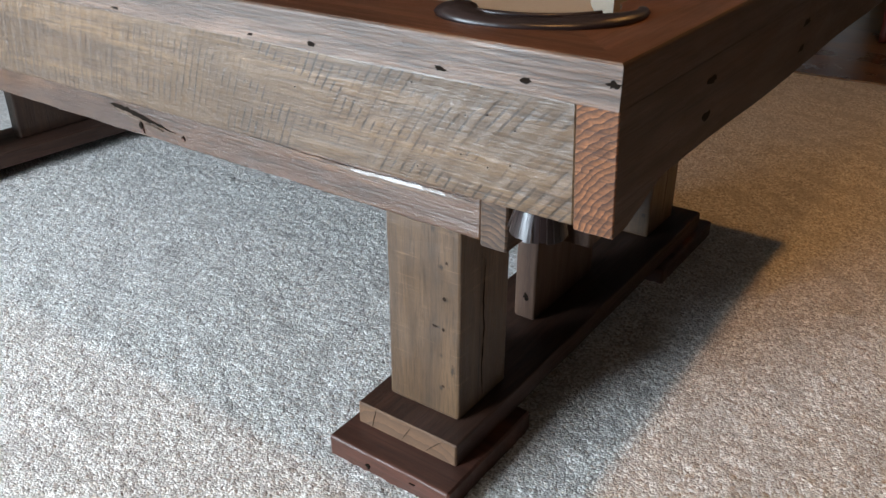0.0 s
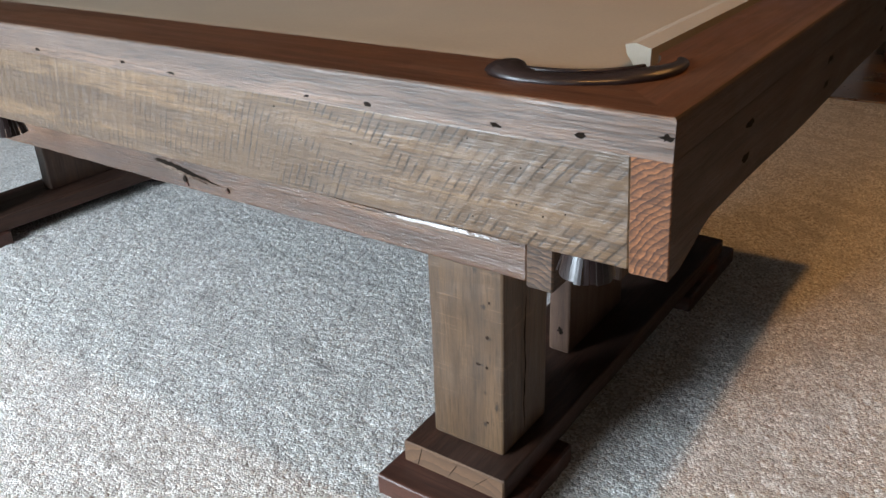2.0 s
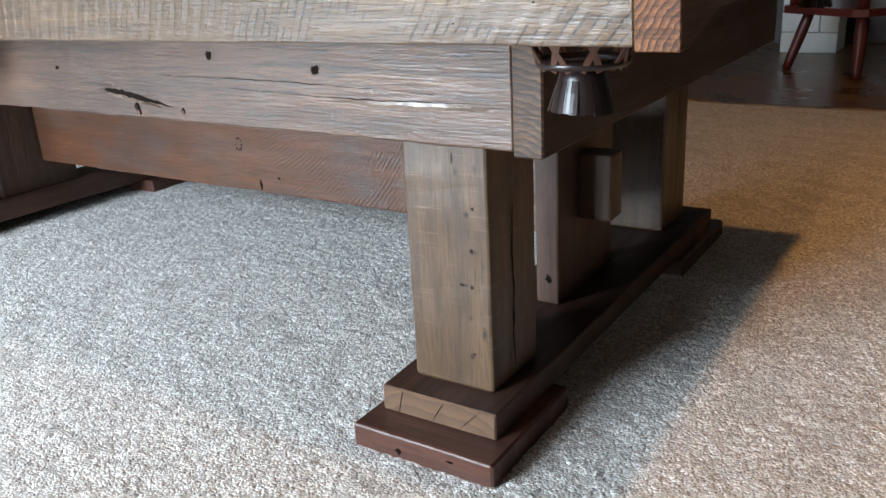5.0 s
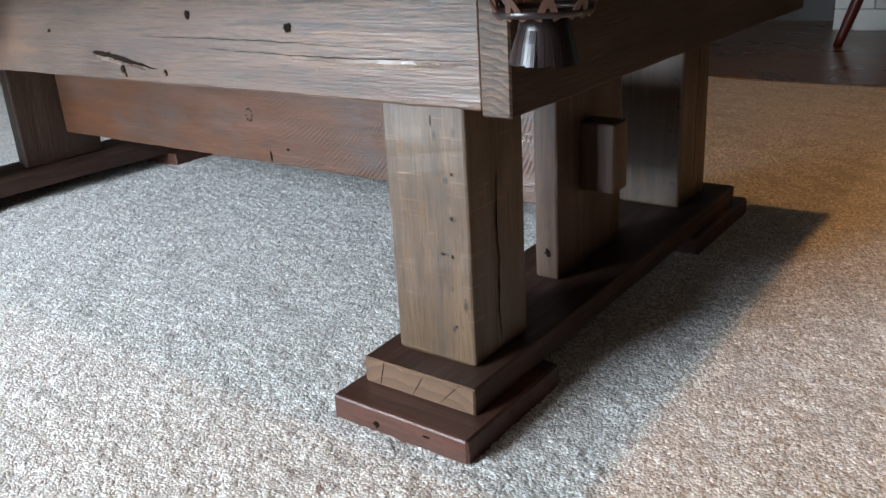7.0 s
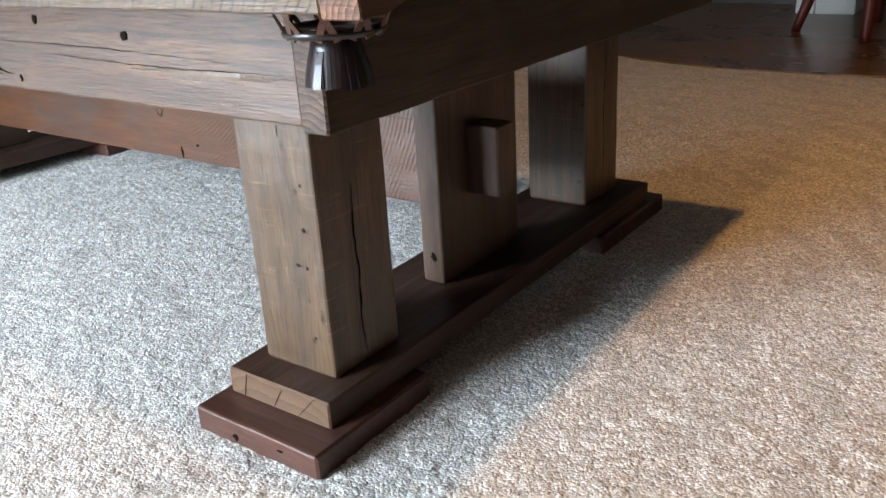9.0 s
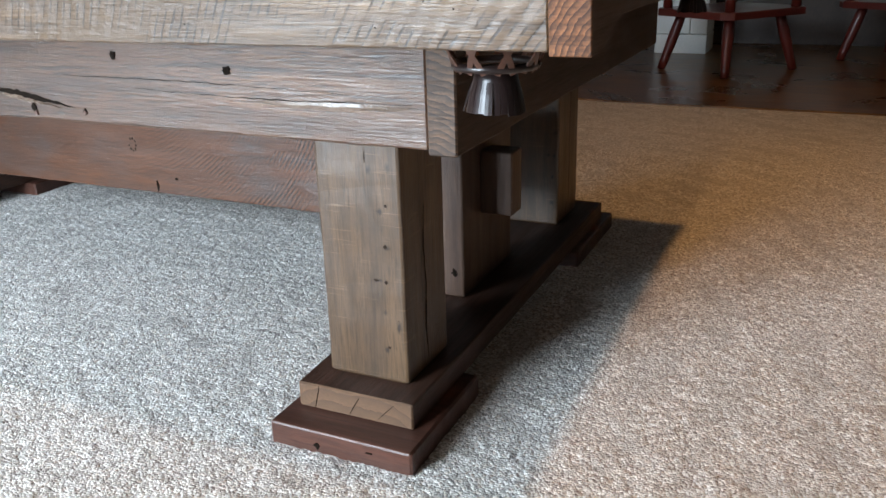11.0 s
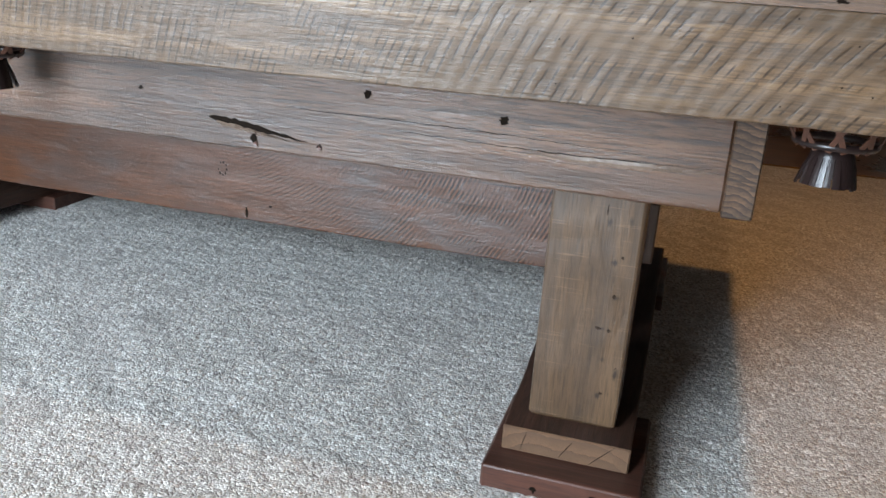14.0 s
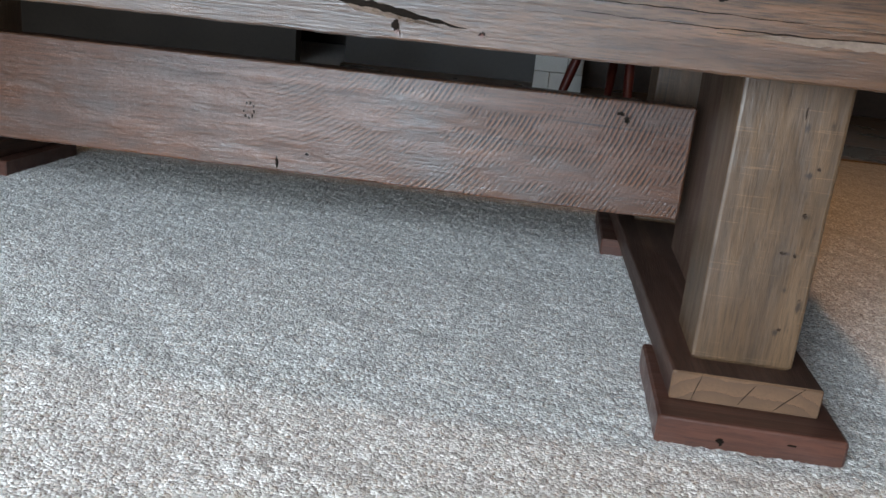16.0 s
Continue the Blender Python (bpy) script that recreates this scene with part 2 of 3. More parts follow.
def end_grain(name, light, dark, centre, spacing, scored=0.7):
    n = Nodes(name)
    w = n.add("TexWave", wave_type="RINGS", rings_direction="Y", wave_profile="SAW")
    n.link(n.coords((1, 1, 1), tuple(-q for q in centre)), w.inputs["Vector"])
    w.inputs["Scale"].default_value = 2 * math.pi / (20 * spacing)
    w.inputs["Distortion"].default_value, w.inputs["Detail"].default_value, w.inputs["Detail Scale"].default_value = 5.0, 4, 1.2
    fib = n.noise(n.coords((300, 300, 300)), 1, 3)
    blot = n.noise(n.coords((25, 25, 25)), 1, 3)
    c = n.ramp(w.outputs["Fac"], [(0.0, light), (0.55, tuple((a + b) / 2 for a, b in zip(light, dark))), (1.0, dark)])
    scratch = n.noise(n.coords((14, 14, 240), (0, 0, 0), (0, 0.35, 0)), 1, 4, 0.6, 0.8)
    c = n.mix(n.math("MULTIPLY", n.ramp(scratch, [(0.38, 1.0), (0.5, 0.0)]), scored), c, dark)
    c = n.mix(n.math("MULTIPLY", n.ramp(fib, [(0.35, 1.0), (0.55, 0.0)]), 0.4), c, dark)
    c = n.mix(n.math("MULTIPLY", n.ramp(blot, [(0.45, 0.0), (0.65, 1.0)]), 0.45), c, dark)
    return n.done(c, 0.6, n.bump(w.outputs["Fac"], 0.6, 0.0012, n.bump(scratch, scored, 0.0015, n.bump(fib, 0.4, 0.0008))))


M["end_apron"] = end_grain("end_grain_orange", (0.31, 0.12, 0.044), (0.035, 0.012, 0.005), (0.085, 0, 0.585), 0.0062, 0.55)
M["end_box"] = end_grain("end_grain_brown", (0.16, 0.085, 0.044), (0.022, 0.012, 0.007), (-0.30, 0, 0.25), 0.009)
M["end_runner"] = end_grain("end_grain_runner", (0.155, 0.082, 0.041), (0.095, 0.05, 0.027), (-0.42, 0, -0.2), 0.02, 0.1)
M["hole"] = plain("dark_hole", (0.010, 0.007, 0.005), 0.95, 0.3, 60, spec=0.05)
M["iron_stain"] = plain("nail_rust_stain", (0.034, 0.022, 0.015), 0.9, 0.4, 60, spec=0.1)
M["splinter"] = plain("pale_splintered_wood", (0.15, 0.105, 0.078), 0.28, 0.3, 60, 0.6, coat=0.3)
M["leather"] = plain("dark_brown_leather", (0.018, 0.010, 0.009), 0.33, 0.3, 60, 0.35, dist=0.0006, coat=0.05)
M["leather_tan"] = plain("tan_leather_strap", (0.085, 0.034, 0.02), 0.45, 0.3, 60, 0.3, dist=0.0006)
M["cloth"] = plain("beige_wool_cloth", (0.35, 0.30, 0.235), 0.95, 0.06, 40, 0.3, dist=0.0004)
M["slate"] = plain("grey_slate", (0.06, 0.055, 0.05), 0.8, 0.2, 20)
M["stool_red"] = plain("red_stained_wood", (0.10, 0.014, 0.009), 0.35, 0.3, 18, 0.2, coat=0.2)
M["white_stone"] = plain("white_painted_block", (0.74, 0.76, 0.74), 0.7, 0.08, 25, 0.5, dist=0.003)
M["wall"] = plain("brown_wall_paint", (0.13, 0.10, 0.075), 0.85, 0.05, 20, 0.2)
M["wall_dark"] = plain("dark_wall_panel", (0.03, 0.021, 0.014), 0.5, 0.3, 10, 0.2)
M["pale_board"] = plain("pale_grey_green_paint", (0.42, 0.44, 0.38), 0.6, 0.15, 14, 0.2)
M["skirting"] = plain("dark_brown_skirting", (0.05, 0.03, 0.02), 0.45, 0.3, 10, 0.2)
M["ceiling"] = plain("timber_brown_ceiling", (0.22, 0.17, 0.13), 0.9, 0.04, 25, 0.4)
M["white"] = plain("white_enamel", (0.8, 0.79, 0.76), 0.4, 0.03, 20, 0.1)


def carpet_material():
    n = Nodes("cut_pile_carpet")
    v = n.coords()
    wob = n.add("TexNoise")
    n.link(v, wob.inputs["Vector"])
    wob.inputs["Scale"].default_value = 90
    warp = n.add("VectorMath", operation="MULTIPLY_ADD")
    n.link(wob.outputs["Color"], warp.inputs[0])
    warp.inputs[1].default_value = (0.006, 0.006, 0.006)
    n.link(v, warp.inputs[2])

    def tufts(scale):
        t = n.add("TexVoronoi", feature="F1")
        n.link(warp.outputs[0], t.inputs["Vector"])
        t.inputs["Scale"].default_value = scale
        sep = n.add("SeparateColor")
        n.link(t.outputs["Color"], sep.inputs[0])
        return t.outputs["Distance"], sep.outputs[0], sep.outputs[1]
    dist, shade, hue = tufts(230)
    _, shade2, _ = tufts(520)
    mixed = n.math("ADD", n.math("MULTIPLY", shade, 0.62), n.math("MULTIPLY", shade2, 0.38))
    c = n.ramp(mixed, [(0.12, (0.27, 0.24, 0.215)), (0.34, (0.50, 0.465, 0.43)), (0.58, (0.76, 0.725, 0.685)), (0.85, (0.95, 0.93, 0.90))])
    c = n.mix(n.ramp(hue, [(0.80, 0.0), (0.84, 0.45)]), c, (0.50, 0.37, 0.27))
    clump = n.noise(n.coords((1, 1, 1), (8, 5, 0)), 30, 3, 0.6)
    c = n.mix(0.32, c, n.ramp(clump, [(0.35, (0.66, 0.65, 0.63)), (0.65, (1.0, 1.0, 1.0))]), "MULTIPLY")
    patch = n.noise(n.coords((1, 1, 1), (2, 6, 0)), 5.5, 3, 0.5, 1.6)
    track = n.add("TexWave", wave_type="RINGS", rings_direction="Z", wave_profile="SIN")
    n.link(n.coords((1, 1, 1), (1.15, -0.55, 0)), track.inputs["Vector"])
    track.inputs["Scale"].default_value, track.inputs["Distortion"].default_value = 2.4, 7.0
    track.inputs["Detail"].default_value, track.inputs["Detail Scale"].default_value = 3, 1.4
    nap = n.math("MULTIPLY", n.ramp(track.outputs["Fac"], [(0.25, 0.0), (0.75, 1.0)]), n.ramp(patch, [(0.42, 0.0), (0.6, 1.0)]))
    c = n.mix(n.math("MULTIPLY", nap, 0.42), c, (0.40, 0.37, 0.34))
    normal = n.bump(n.math("SUBTRACT", 1.0, dist), 0.7, 0.003)
    normal = n.bump(shade, 0.3, 0.003, normal)
    normal = n.bump(clump, 0.3, 0.006, normal)
    n.bsdf.inputs["Sheen Weight"].default_value = 0.15
    return n.done(c, 0.95, normal, spec=0.15)


def hard_floor_material():
    n = Nodes("dark_varnished_floor")
    v = n.coords((3, 14, 1))
    a, b = n.noise(v, 1, 5, 0.6, 1.0), n.noise(n.coords((2.2, 2.2, 1)), 1, 5, 0.65, 0.8)
    c = n.ramp(b, [(0.3, (0.07, 0.035, 0.014)), (0.5, (0.17, 0.08, 0.028)), (0.72, (0.30, 0.15, 0.05))])
    c = n.mix(n.math("MULTIPLY", n.ramp(a, [(0.4, 1.0), (0.6, 0.0)]), 0.5), c, (0.04, 0.024, 0.013))
    return n.done(c, n.ramp(b, [(0.3, 0.24), (0.7, 0.36)]), n.bump(a, 0.08, 0.002))


M["carpet"], M["floor"] = carpet_material(), hard_floor_material()


# ---- building helpers ----
def mesh_object(name, bm, mat, parent=None, label=""):
    me = bpy.data.meshes.new(name)
    bmesh.ops.recalc_face_normals(bm, faces=bm.faces)
    bm.to_mesh(me)
    bm.free()
    for m in mat if isinstance(mat, (list, tuple)) else (mat,):
        me.materials.append(m)
    ob = new(name, me)
    if parent is not None:
        ob.parent = parent
        if parent.type == "EMPTY":
            ob.matrix_parent_inverse = parent.matrix_basis.inverted()
    if label:
        ob["label"] = label
    return ob


part = mesh_object


def thing(name, loc, label, category, group="", kind=""):
    e = new(name)
    e.empty_display_size = 0.1
    e.location = loc
    e.matrix_basis = Matrix.Translation(loc)
    return tagged(e, label, category, group, kind)


def plank(lo, hi, axis, bevel=0.003, step=0.03, rough=0.0007, seed=0, shape=None, ends=0, top=None):
    """A sawn board swept along its grain, with eased, uneven edges. ends: material slot of its end faces; top: slot of faces that look up."""
    k = "XYZ".index(axis)
    i, j = [q for q in range(3) if q != k]
    lo, hi = Vector(lo), Vector(hi)
    length = hi[k] - lo[k]
    n = max(2, min(160, round(length / step)))
    stations = [0.0, bevel] + [length * q / n for q in range(1, n)] + [length - bevel, length]
    bm = bmesh.new()
    rings = []
    for s in stations:
        inset = bevel * 0.75 if s in (0.0, length) else 0.0
        ring = []
        a0, a1, b0, b1 = lo[i] + inset, hi[i] - inset, lo[j] + inset, hi[j] - inset
        for ca, cb, da, db in ((a0, b0, 1, 1), (a1, b0, -1, 1), (a1, b1, -1, -1), (a0, b1, 1, -1)):
            trio = [(ca, cb + db * bevel), (ca + da * bevel * 0.3, cb + db * bevel * 0.3), (ca + da * bevel, cb)]
            if (da, db) in ((-1, 1), (1, -1)):
                trio.reverse()
            for a, b in trio:
                p = Vector((0, 0, 0))
                p[k], p[i], p[j] = lo[k] + s, a, b
                q = noise.noise_vector(p * 9 + Vector((seed, seed * 2, 3))) * 1.2 + noise.noise_vector(p * 55 + Vector((1, seed, 7))) * 0.6
                q[k] *= 0.5
                q[i if hi[i] - lo[i] < hi[j] - lo[j] else j] *= 0.22
                p += q * rough
                ring.append(bm.verts.new(shape(p) if shape else p))
        rings.append(ring)
    for r0, r1 in zip(rings, rings[1:]):
        for q in range(12):
            bm.faces.new((r0[q], r0[(q + 1) % 12], r1[(q + 1) % 12], r1[q]))
    for ring in (rings[0], rings[-1]):
        bm.faces.new(ring).material_index = ends
    if ends:
        for r0, r1 in ((rings[0], rings[1]), (rings[-2], rings[-1])):
            for v in r0:
                for f in v.link_faces:
                    if all(w in r0 or w in r1 for w in f.verts):
                        f.material_index = ends
    bmesh.ops.recalc_face_normals(bm, faces=bm.faces)
    if top is not None:
        bm.normal_update()
        for f in bm.faces:
            if f.normal.z > 0.6:
                f.material_index = top
    return bm


def prism(points, z0, z1, bevel=0.0, rim=None):
    bm = bmesh.new()
    low = [bm.verts.new((x, y, z0)) for x, y in points]
    high = [bm.verts.new((x, y, z1)) for x, y in points]
    bm.faces.new(low)
    bm.faces.new(high)
    for q in range(len(points)):
        r = (q + 1) % len(points)
        bm.faces.new((low[q], low[r], high[r], high[q]))
    bmesh.ops.recalc_face_normals(bm, faces=bm.faces)
    if bevel:
        bmesh.ops.bevel(bm, geom=[e for e in bm.edges if abs(e.verts[0].co.z - e.verts[1].co.z) < 1e-6 and e.verts[0].co.z > z0 + 1e-5 and (rim is None or rim(e.verts[0].co, e.verts[1].co))], offset=bevel, segments=3, profile=0.5, affect="EDGES")
    return bm


def tube(path, radii, sides=8, flat=1.0, closed_ends=True):
    """A round bar along a path of points; radii: one for each point; flat: its height as a share of its width."""
    bm = bmesh.new()
    pts = [Vector(p) for p in path]
    rings = []
    for q, p in enumerate(pts):
        d = (pts[min(q + 1, len(pts) - 1)] - pts[max(q - 1, 0)]).normalized()
        side = d.cross(Vector((0, 0, 1)))
        side = side.normalized() if side.length > 1e-4 else Vector((1, 0, 0))
        up = side.cross(d).normalized()
        rings.append([bm.verts.new(p + (side * math.cos(a) + up * math.sin(a) * flat) * radii[q]) for a in [2 * math.pi * w / sides for w in range(sides)]])
    for r0, r1 in zip(rings, rings[1:]):
        for q in range(sides):
            bm.faces.new((r0[q], r0[(q + 1) % sides], r1[(q + 1) % sides], r1[q])).smooth = True
    if closed_ends:
        bm.faces.new(rings[0])
        bm.faces.new(rings[-1])
    return bm


def ribbon(path, widths, normals, thick=0.002):
    """A strap along a path: its width lies across the path, at right angles to the normal."""
    bm = bmesh.new()
    pts = [Vector(p) for p in path]
    rings = []
    for q, p in enumerate(pts):
        d = (pts[min(q + 1, len(pts) - 1)] - pts[max(q - 1, 0)]).normalized()
        nn = Vector(normals[q]).normalized()
        s = d.cross(nn).normalized() * widths[q] / 2
        o = nn * thick / 2
        rings.append([bm.verts.new(p + c) for c in (s + o, s - o, -s - o, -s + o)])
    for r0, r1 in zip(rings, rings[1:]):
        for q in range(4):
            bm.faces.new((r0[q], r0[(q + 1) % 4], r1[(q + 1) % 4], r1[q]))
    bm.faces.new(rings[0])
    bm.faces.new(rings[-1])
    return bm


def pit(centre, rx, rz, face, seed=0, depth=0.0012, slant=0.0):
    """An uneven nail hole or gouge in a face: 'y' looks to -y, 'x' to +x."""
    rnd = random.Random(seed)
    bm = bmesh.new()
    ring, c = [], Vector(centre)
    for q in range(16):
        a = 2 * math.pi * q / 16
        s = 0.5 + 0.75 * rnd.random()
        u, w = rx * s * math.cos(a), rz * s * math.sin(a)
        ring.append((u + w * slant, w))
    out = Vector((0, -1, 0)) if face == "y" else Vector((1, 0, 0)) if face == "x" else Vector((0, 0, 1))
    across = Vector((1, 0, 0)) if face in "yz" else Vector((0, 1, 0))
    up = Vector((0, 0, 1)) if face != "z" else Vector((0, 1, 0))
    base = [bm.verts.new(c + across * u + up * w - out * 0.004) for u, w in ring]
    rim = [bm.verts.new(c + across * u + up * w + out * depth) for u, w in ring]
    mid = bm.verts.new(c + out * depth * 0.6)
    for q in range(16):
        r = (q + 1) % 16
        bm.faces.new((base[q], base[r], rim[r], rim[q]))
        bm.faces.new((rim[q], rim[r], mid))
    return bm


# ---- the room ----
def wall(name, lo, hi, mat):
    bm = bmesh.new()
    bmesh.ops.create_cube(bm, size=1, matrix=Matrix.Translation((Vector(lo) + Vector(hi)) / 2) @ Matrix.Diagonal((*(Vector(hi) - Vector(lo)), 1)))
    return tagged(mesh_object(name, bm, mat), kind="structure")


T = 0.15
wall("wall_north", (WEST - T, NORTH, -0.2), (EAST + T, NORTH + T, CEIL), M["wall_dark"])
wall("wall_west", (WEST - T, SOUTH - T, -0.2), (WEST, NORTH, CEIL), M["wall"])
wall("wall_east", (EAST, SOUTH - T, -0.2), (EAST + T, NORTH, CEIL), M["wall"])
wall("wall_south_a", (WEST, SOUTH - T, -0.2), (WIN[0], SOUTH, CEIL), M["wall"])
wall("wall_south_b", (WIN[1], SOUTH - T, -0.2), (EAST, SOUTH, CEIL), M["wall"])
wall("wall_south_head", (WIN[0], SOUTH - T, WIN[3]), (WIN[1], SOUTH, CEIL), M["wall"])
wall("wall_south_sill", (WIN[0], SOUTH - T, -0.2), (WIN[1], SOUTH, WIN[2]), M["wall"])
wall("ceiling", (WEST - T, SOUTH - T, CEIL), (EAST + T, NORTH + T, CEIL + 0.1), M["ceiling"])

# carpet: one sheet, close-woven where the table stands
xs = np.concatenate([np.linspace(WEST, -2.6, 40)[:-1], np.linspace(-2.6, 1.1, 740), np.linspace(1.1, EAST, 40)[1:]])
ys = np.concatenate([np.linspace(SOUTH, -0.45, 40)[:-1], np.linspace(-0.45, 2.2, 530), np.linspace(2.2, NORTH, 60)[1:]])


def carpet_sheet():
    rs = np.random.RandomState(4)
    nx, ny = len(xs), len(ys)
    gx, gy = np.meshgrid(xs, ys)
    h = rs.rand(ny, nx)
    h = (h * 2 + np.roll(h, 1, 0) * 0.5 + np.roll(h, 1, 1) * 0.5) / 3
    low = rs.rand(ny // 6 + 2, nx // 6 + 2).repeat(6, 0).repeat(6, 1)[:ny, :nx]
    for _ in range(3):
        low = (low + np.roll(low, 2, 0) + np.roll(low, 2, 1) + np.roll(low, -2, 0) + np.roll(low, -2, 1)) / 5
    dense = (gx > -2.6) & (gx < 1.1) & (gy > -0.45) & (gy < 2.2)
    z = np.where(dense, (h - 0.5) * 0.0045 + (low - 0.5) * 0.003, 0.0)
    gx = gx + np.where(dense, (rs.rand(ny, nx) - 0.5) * 0.004, 0)
    gy = gy + np.where(dense, (rs.rand(ny, nx) - 0.5) * 0.004, 0)
    co = np.stack([gx, gy, z], -1).reshape(-1, 3).astype(np.float32)
    idx = np.arange(nx * ny).reshape(ny, nx)
    quads = np.stack([idx[:-1, :-1], idx[:-1, 1:], idx[1:, 1:], idx[1:, :-1]], -1).reshape(-1, 4).astype(np.int32)
    me = bpy.data.meshes.new("floor")
    me.vertices.add(len(co))
    me.vertices.foreach_set("co", co.ravel())
    me.loops.add(quads.size)
    me.loops.foreach_set("vertex_index", quads.ravel())
    me.polygons.add(len(quads))
    me.polygons.foreach_set("loop_start", np.arange(0, quads.size, 4, dtype=np.int32))
    me.polygons.foreach_set("loop_total", np.full(len(quads), 4, np.int32))
    me.polygons.foreach_set("use_smooth", np.ones(len(quads), bool))
    me.update()
    me.validate()
    me.materials.append(M["carpet"])
    return tagged(new("floor", me), "beige and grey flecked cut-pile carpet", "carpet", kind="structure")


carpet_sheet()

# varnished floor beyond the carpet, with its curved edge
edge = [(EAST, 3.15), (0.0, 3.135), (-0.5, 3.125), (-0.86, 3.14), (-1.15, 3.22), (-1.45, 3.37), (-1.72, 3.62), (-1.95, 3.98), (-2.15, 4.5), (-2.32, 5.3), (-2.45, 6.2), (-2.5, NORTH)]
tagged(mesh_object("floor_varnished", prism(edge + [(EAST, NORTH)], -0.03, 0.008, 0.003), M["floor"]), "dark brown varnished floor with a soft sheen", "floor", kind="structure")

# ---- the pool table ----
L, W, H = 2.66, 1.56, 0.795
table = thing("pool_table", (-L / 2, W / 2, 0), "rustic pool table of weathered reclaimed barn wood on trestle legs", "pool table")
RAIL_Z, APRON_Z, BOX_Z = 0.754, 0.632, 0.485


def lean_front(p):
    """The apron leans inwards towards its lower edge, and the board grows wider towards the middle of the table."""
    q = p.copy()
    q.z -= 0.007 * min(1.2, max(0, (-p.x - 0.2) / 1.1)) * (RAIL_Z - p.z) / (RAIL_Z - APRON_Z)
    q.y += 0.002 + (RAIL_Z - p.z) * 0.11
    return q


def lean_back(p):
    q = p.copy()
    q.y -= 0.002 + (RAIL_Z - p.z) * 0.11
    return q


# aprons
front_apron = part("front_apron", plank((-L + 0.041, 0, APRON_Z), (-0.0405, 0.04, RAIL_Z), "X", 0.0018, 0.02, 0.0009, 1, lean_front), M["apron"], table, "pale barn board with diagonal saw marks")
part("back_apron", plank((-L + 0.041, W - 0.04, APRON_Z), (-0.042, W, RAIL_Z), "X", 0.003, 0.05, 0.001, 2, lean_back), M["apron"], table)


def end_shape(p):
    q = p.copy()
    lean = 0.002 + (RAIL_Z - p.z) * 0.11
    q.y += lean * (1 - 2 * min(1, max(0, p.y / W)))
    if p.z < 0.7:
        side = min(p.y, W - p.y)
        t = min(1, max(0, (side - 0.02) / 0.1))
        q.z += 0.026 * t * t * (3 - 2 * t) + 0.002 * math.sin(p.y * 9)
    return q


end_apron = part("end_apron", plank((-0.041, 0, APRON_Z - 0.003), (-0.0004, W, RAIL_Z), "Y", 0.0015, 0.03, 0.0008, 3, end_shape, ends=1), (M["apron_end_shaded"], M["end_apron"]), table, "barn board with shade darkened into its colour and orange end grain")
part("end_apron", plank((-L + 0.001, 0, APRON_Z - 0.003), (-L + 0.041, W, RAIL_Z), "Y", 0.003, 0.05, 0.001, 4, end_shape, ends=1), (M["apron_end_shaded"], M["end_apron"]), table)

# rails: flat polygons with round pocket mouths
POCKET = 0.175
MOUTH = 0.085


def arc(cx, cy, r, a0, a1, n=10):
    return [(cx + r * math.cos(radians(a0 + (a1 - a0) * q / n)), cy + r * math.sin(radians(a0 + (a1 - a0) * q / n))) for q in range(n + 1)]


def long_rail():
    """From the corner at the origin towards -x, up to the side pocket."""
    width = 0.125
    pts = [(-0.0, 0.0)]
    a_end = 180 + math.degrees(math.asin((POCKET - width) / MOUTH))
    pts += arc(-POCKET, POCKET, MOUTH, 315, a_end)
    pts += [(-L / 2 + 0.062, width)] + arc(-L / 2, 0.11, 0.062, 14, -90, 8) + [(-L / 2, 0.0)]
    return pts


def short_rail():
    width = 0.125
    a_end = 90 - math.degrees(math.asin((POCKET - width) / MOUTH))
    pts = [(0.0, 0.0)] + [(x, y) for x, y in arc(-POCKET, POCKET, MOUTH, 315, 360 + 90 - math.degrees(math.acos((POCKET - width) / MOUTH)))]
    tail = [(x, W - y) for x, y in pts]
    return pts + tail[::-1]


def flipped(pts, fx, fy):
    return [(-L - x if fx else x, W - y if fy else y) for x, y in pts]


def rail_mesh(pts, seed):
    def rim(a, b):
        return any(abs(a[k] - v) < 1e-5 and abs(b[k] - v) < 1e-5 for k, v in ((0, 0.0), (0, -L), (1, 0.0), (1, W)))
    bm = prism(pts, RAIL_Z, H, 0.005, rim)
    bm.normal_update()
    for f in bm.faces:
        if f.normal.z > 0.9:
            f.material_index = 1
    return bm


rails = []
for fx in (False, True):
    for fy in (False, True):
        rails.append(part("rail", rail_mesh(flipped(long_rail(), fx, fy), 1), (M["rail_face"], M["rail_top_x"]), table, "brown stained top with a grey weathered face"))
for fx in (False, True):
    part("end_rail", rail_mesh(flipped(short_rail(), fx, False), 2), (M["apron_end_shaded"], M["rail_top_y"]), table, "brown stained end rail")

# bed, cushions and slate
inner = 0.125
part("bed_cloth", prism([(-0.27, 0.1), (-L + 0.27, 0.1), (-L + 0.23, 0.13), (-L + 0.23, 0.2), (-L + 0.1, 0.27), (-L + 0.1, W - 0.27), (-L + 0.23, W - 0.2), (-L + 0.27, W - 0.1), (-0.27, W - 0.1), (-0.23, W - 0.2), (-0.1, W - 0.27), (-0.1, 0.27), (-0.2, 0.23), (-0.23, 0.2)], 0.745, 0.757), M["cloth"], table, "beige wool cloth")
part("slate", prism([(-0.28, 0.05), (-L + 0.28, 0.05), (-L + 0.05, 0.28), (-L + 0.05, W - 0.28), (-L + 0.28, W - 0.05), (-0.28, W - 0.05), (-0.05, W - 0.28), (-0.05, 0.28)], 0.70, 0.744), M["slate"], table)


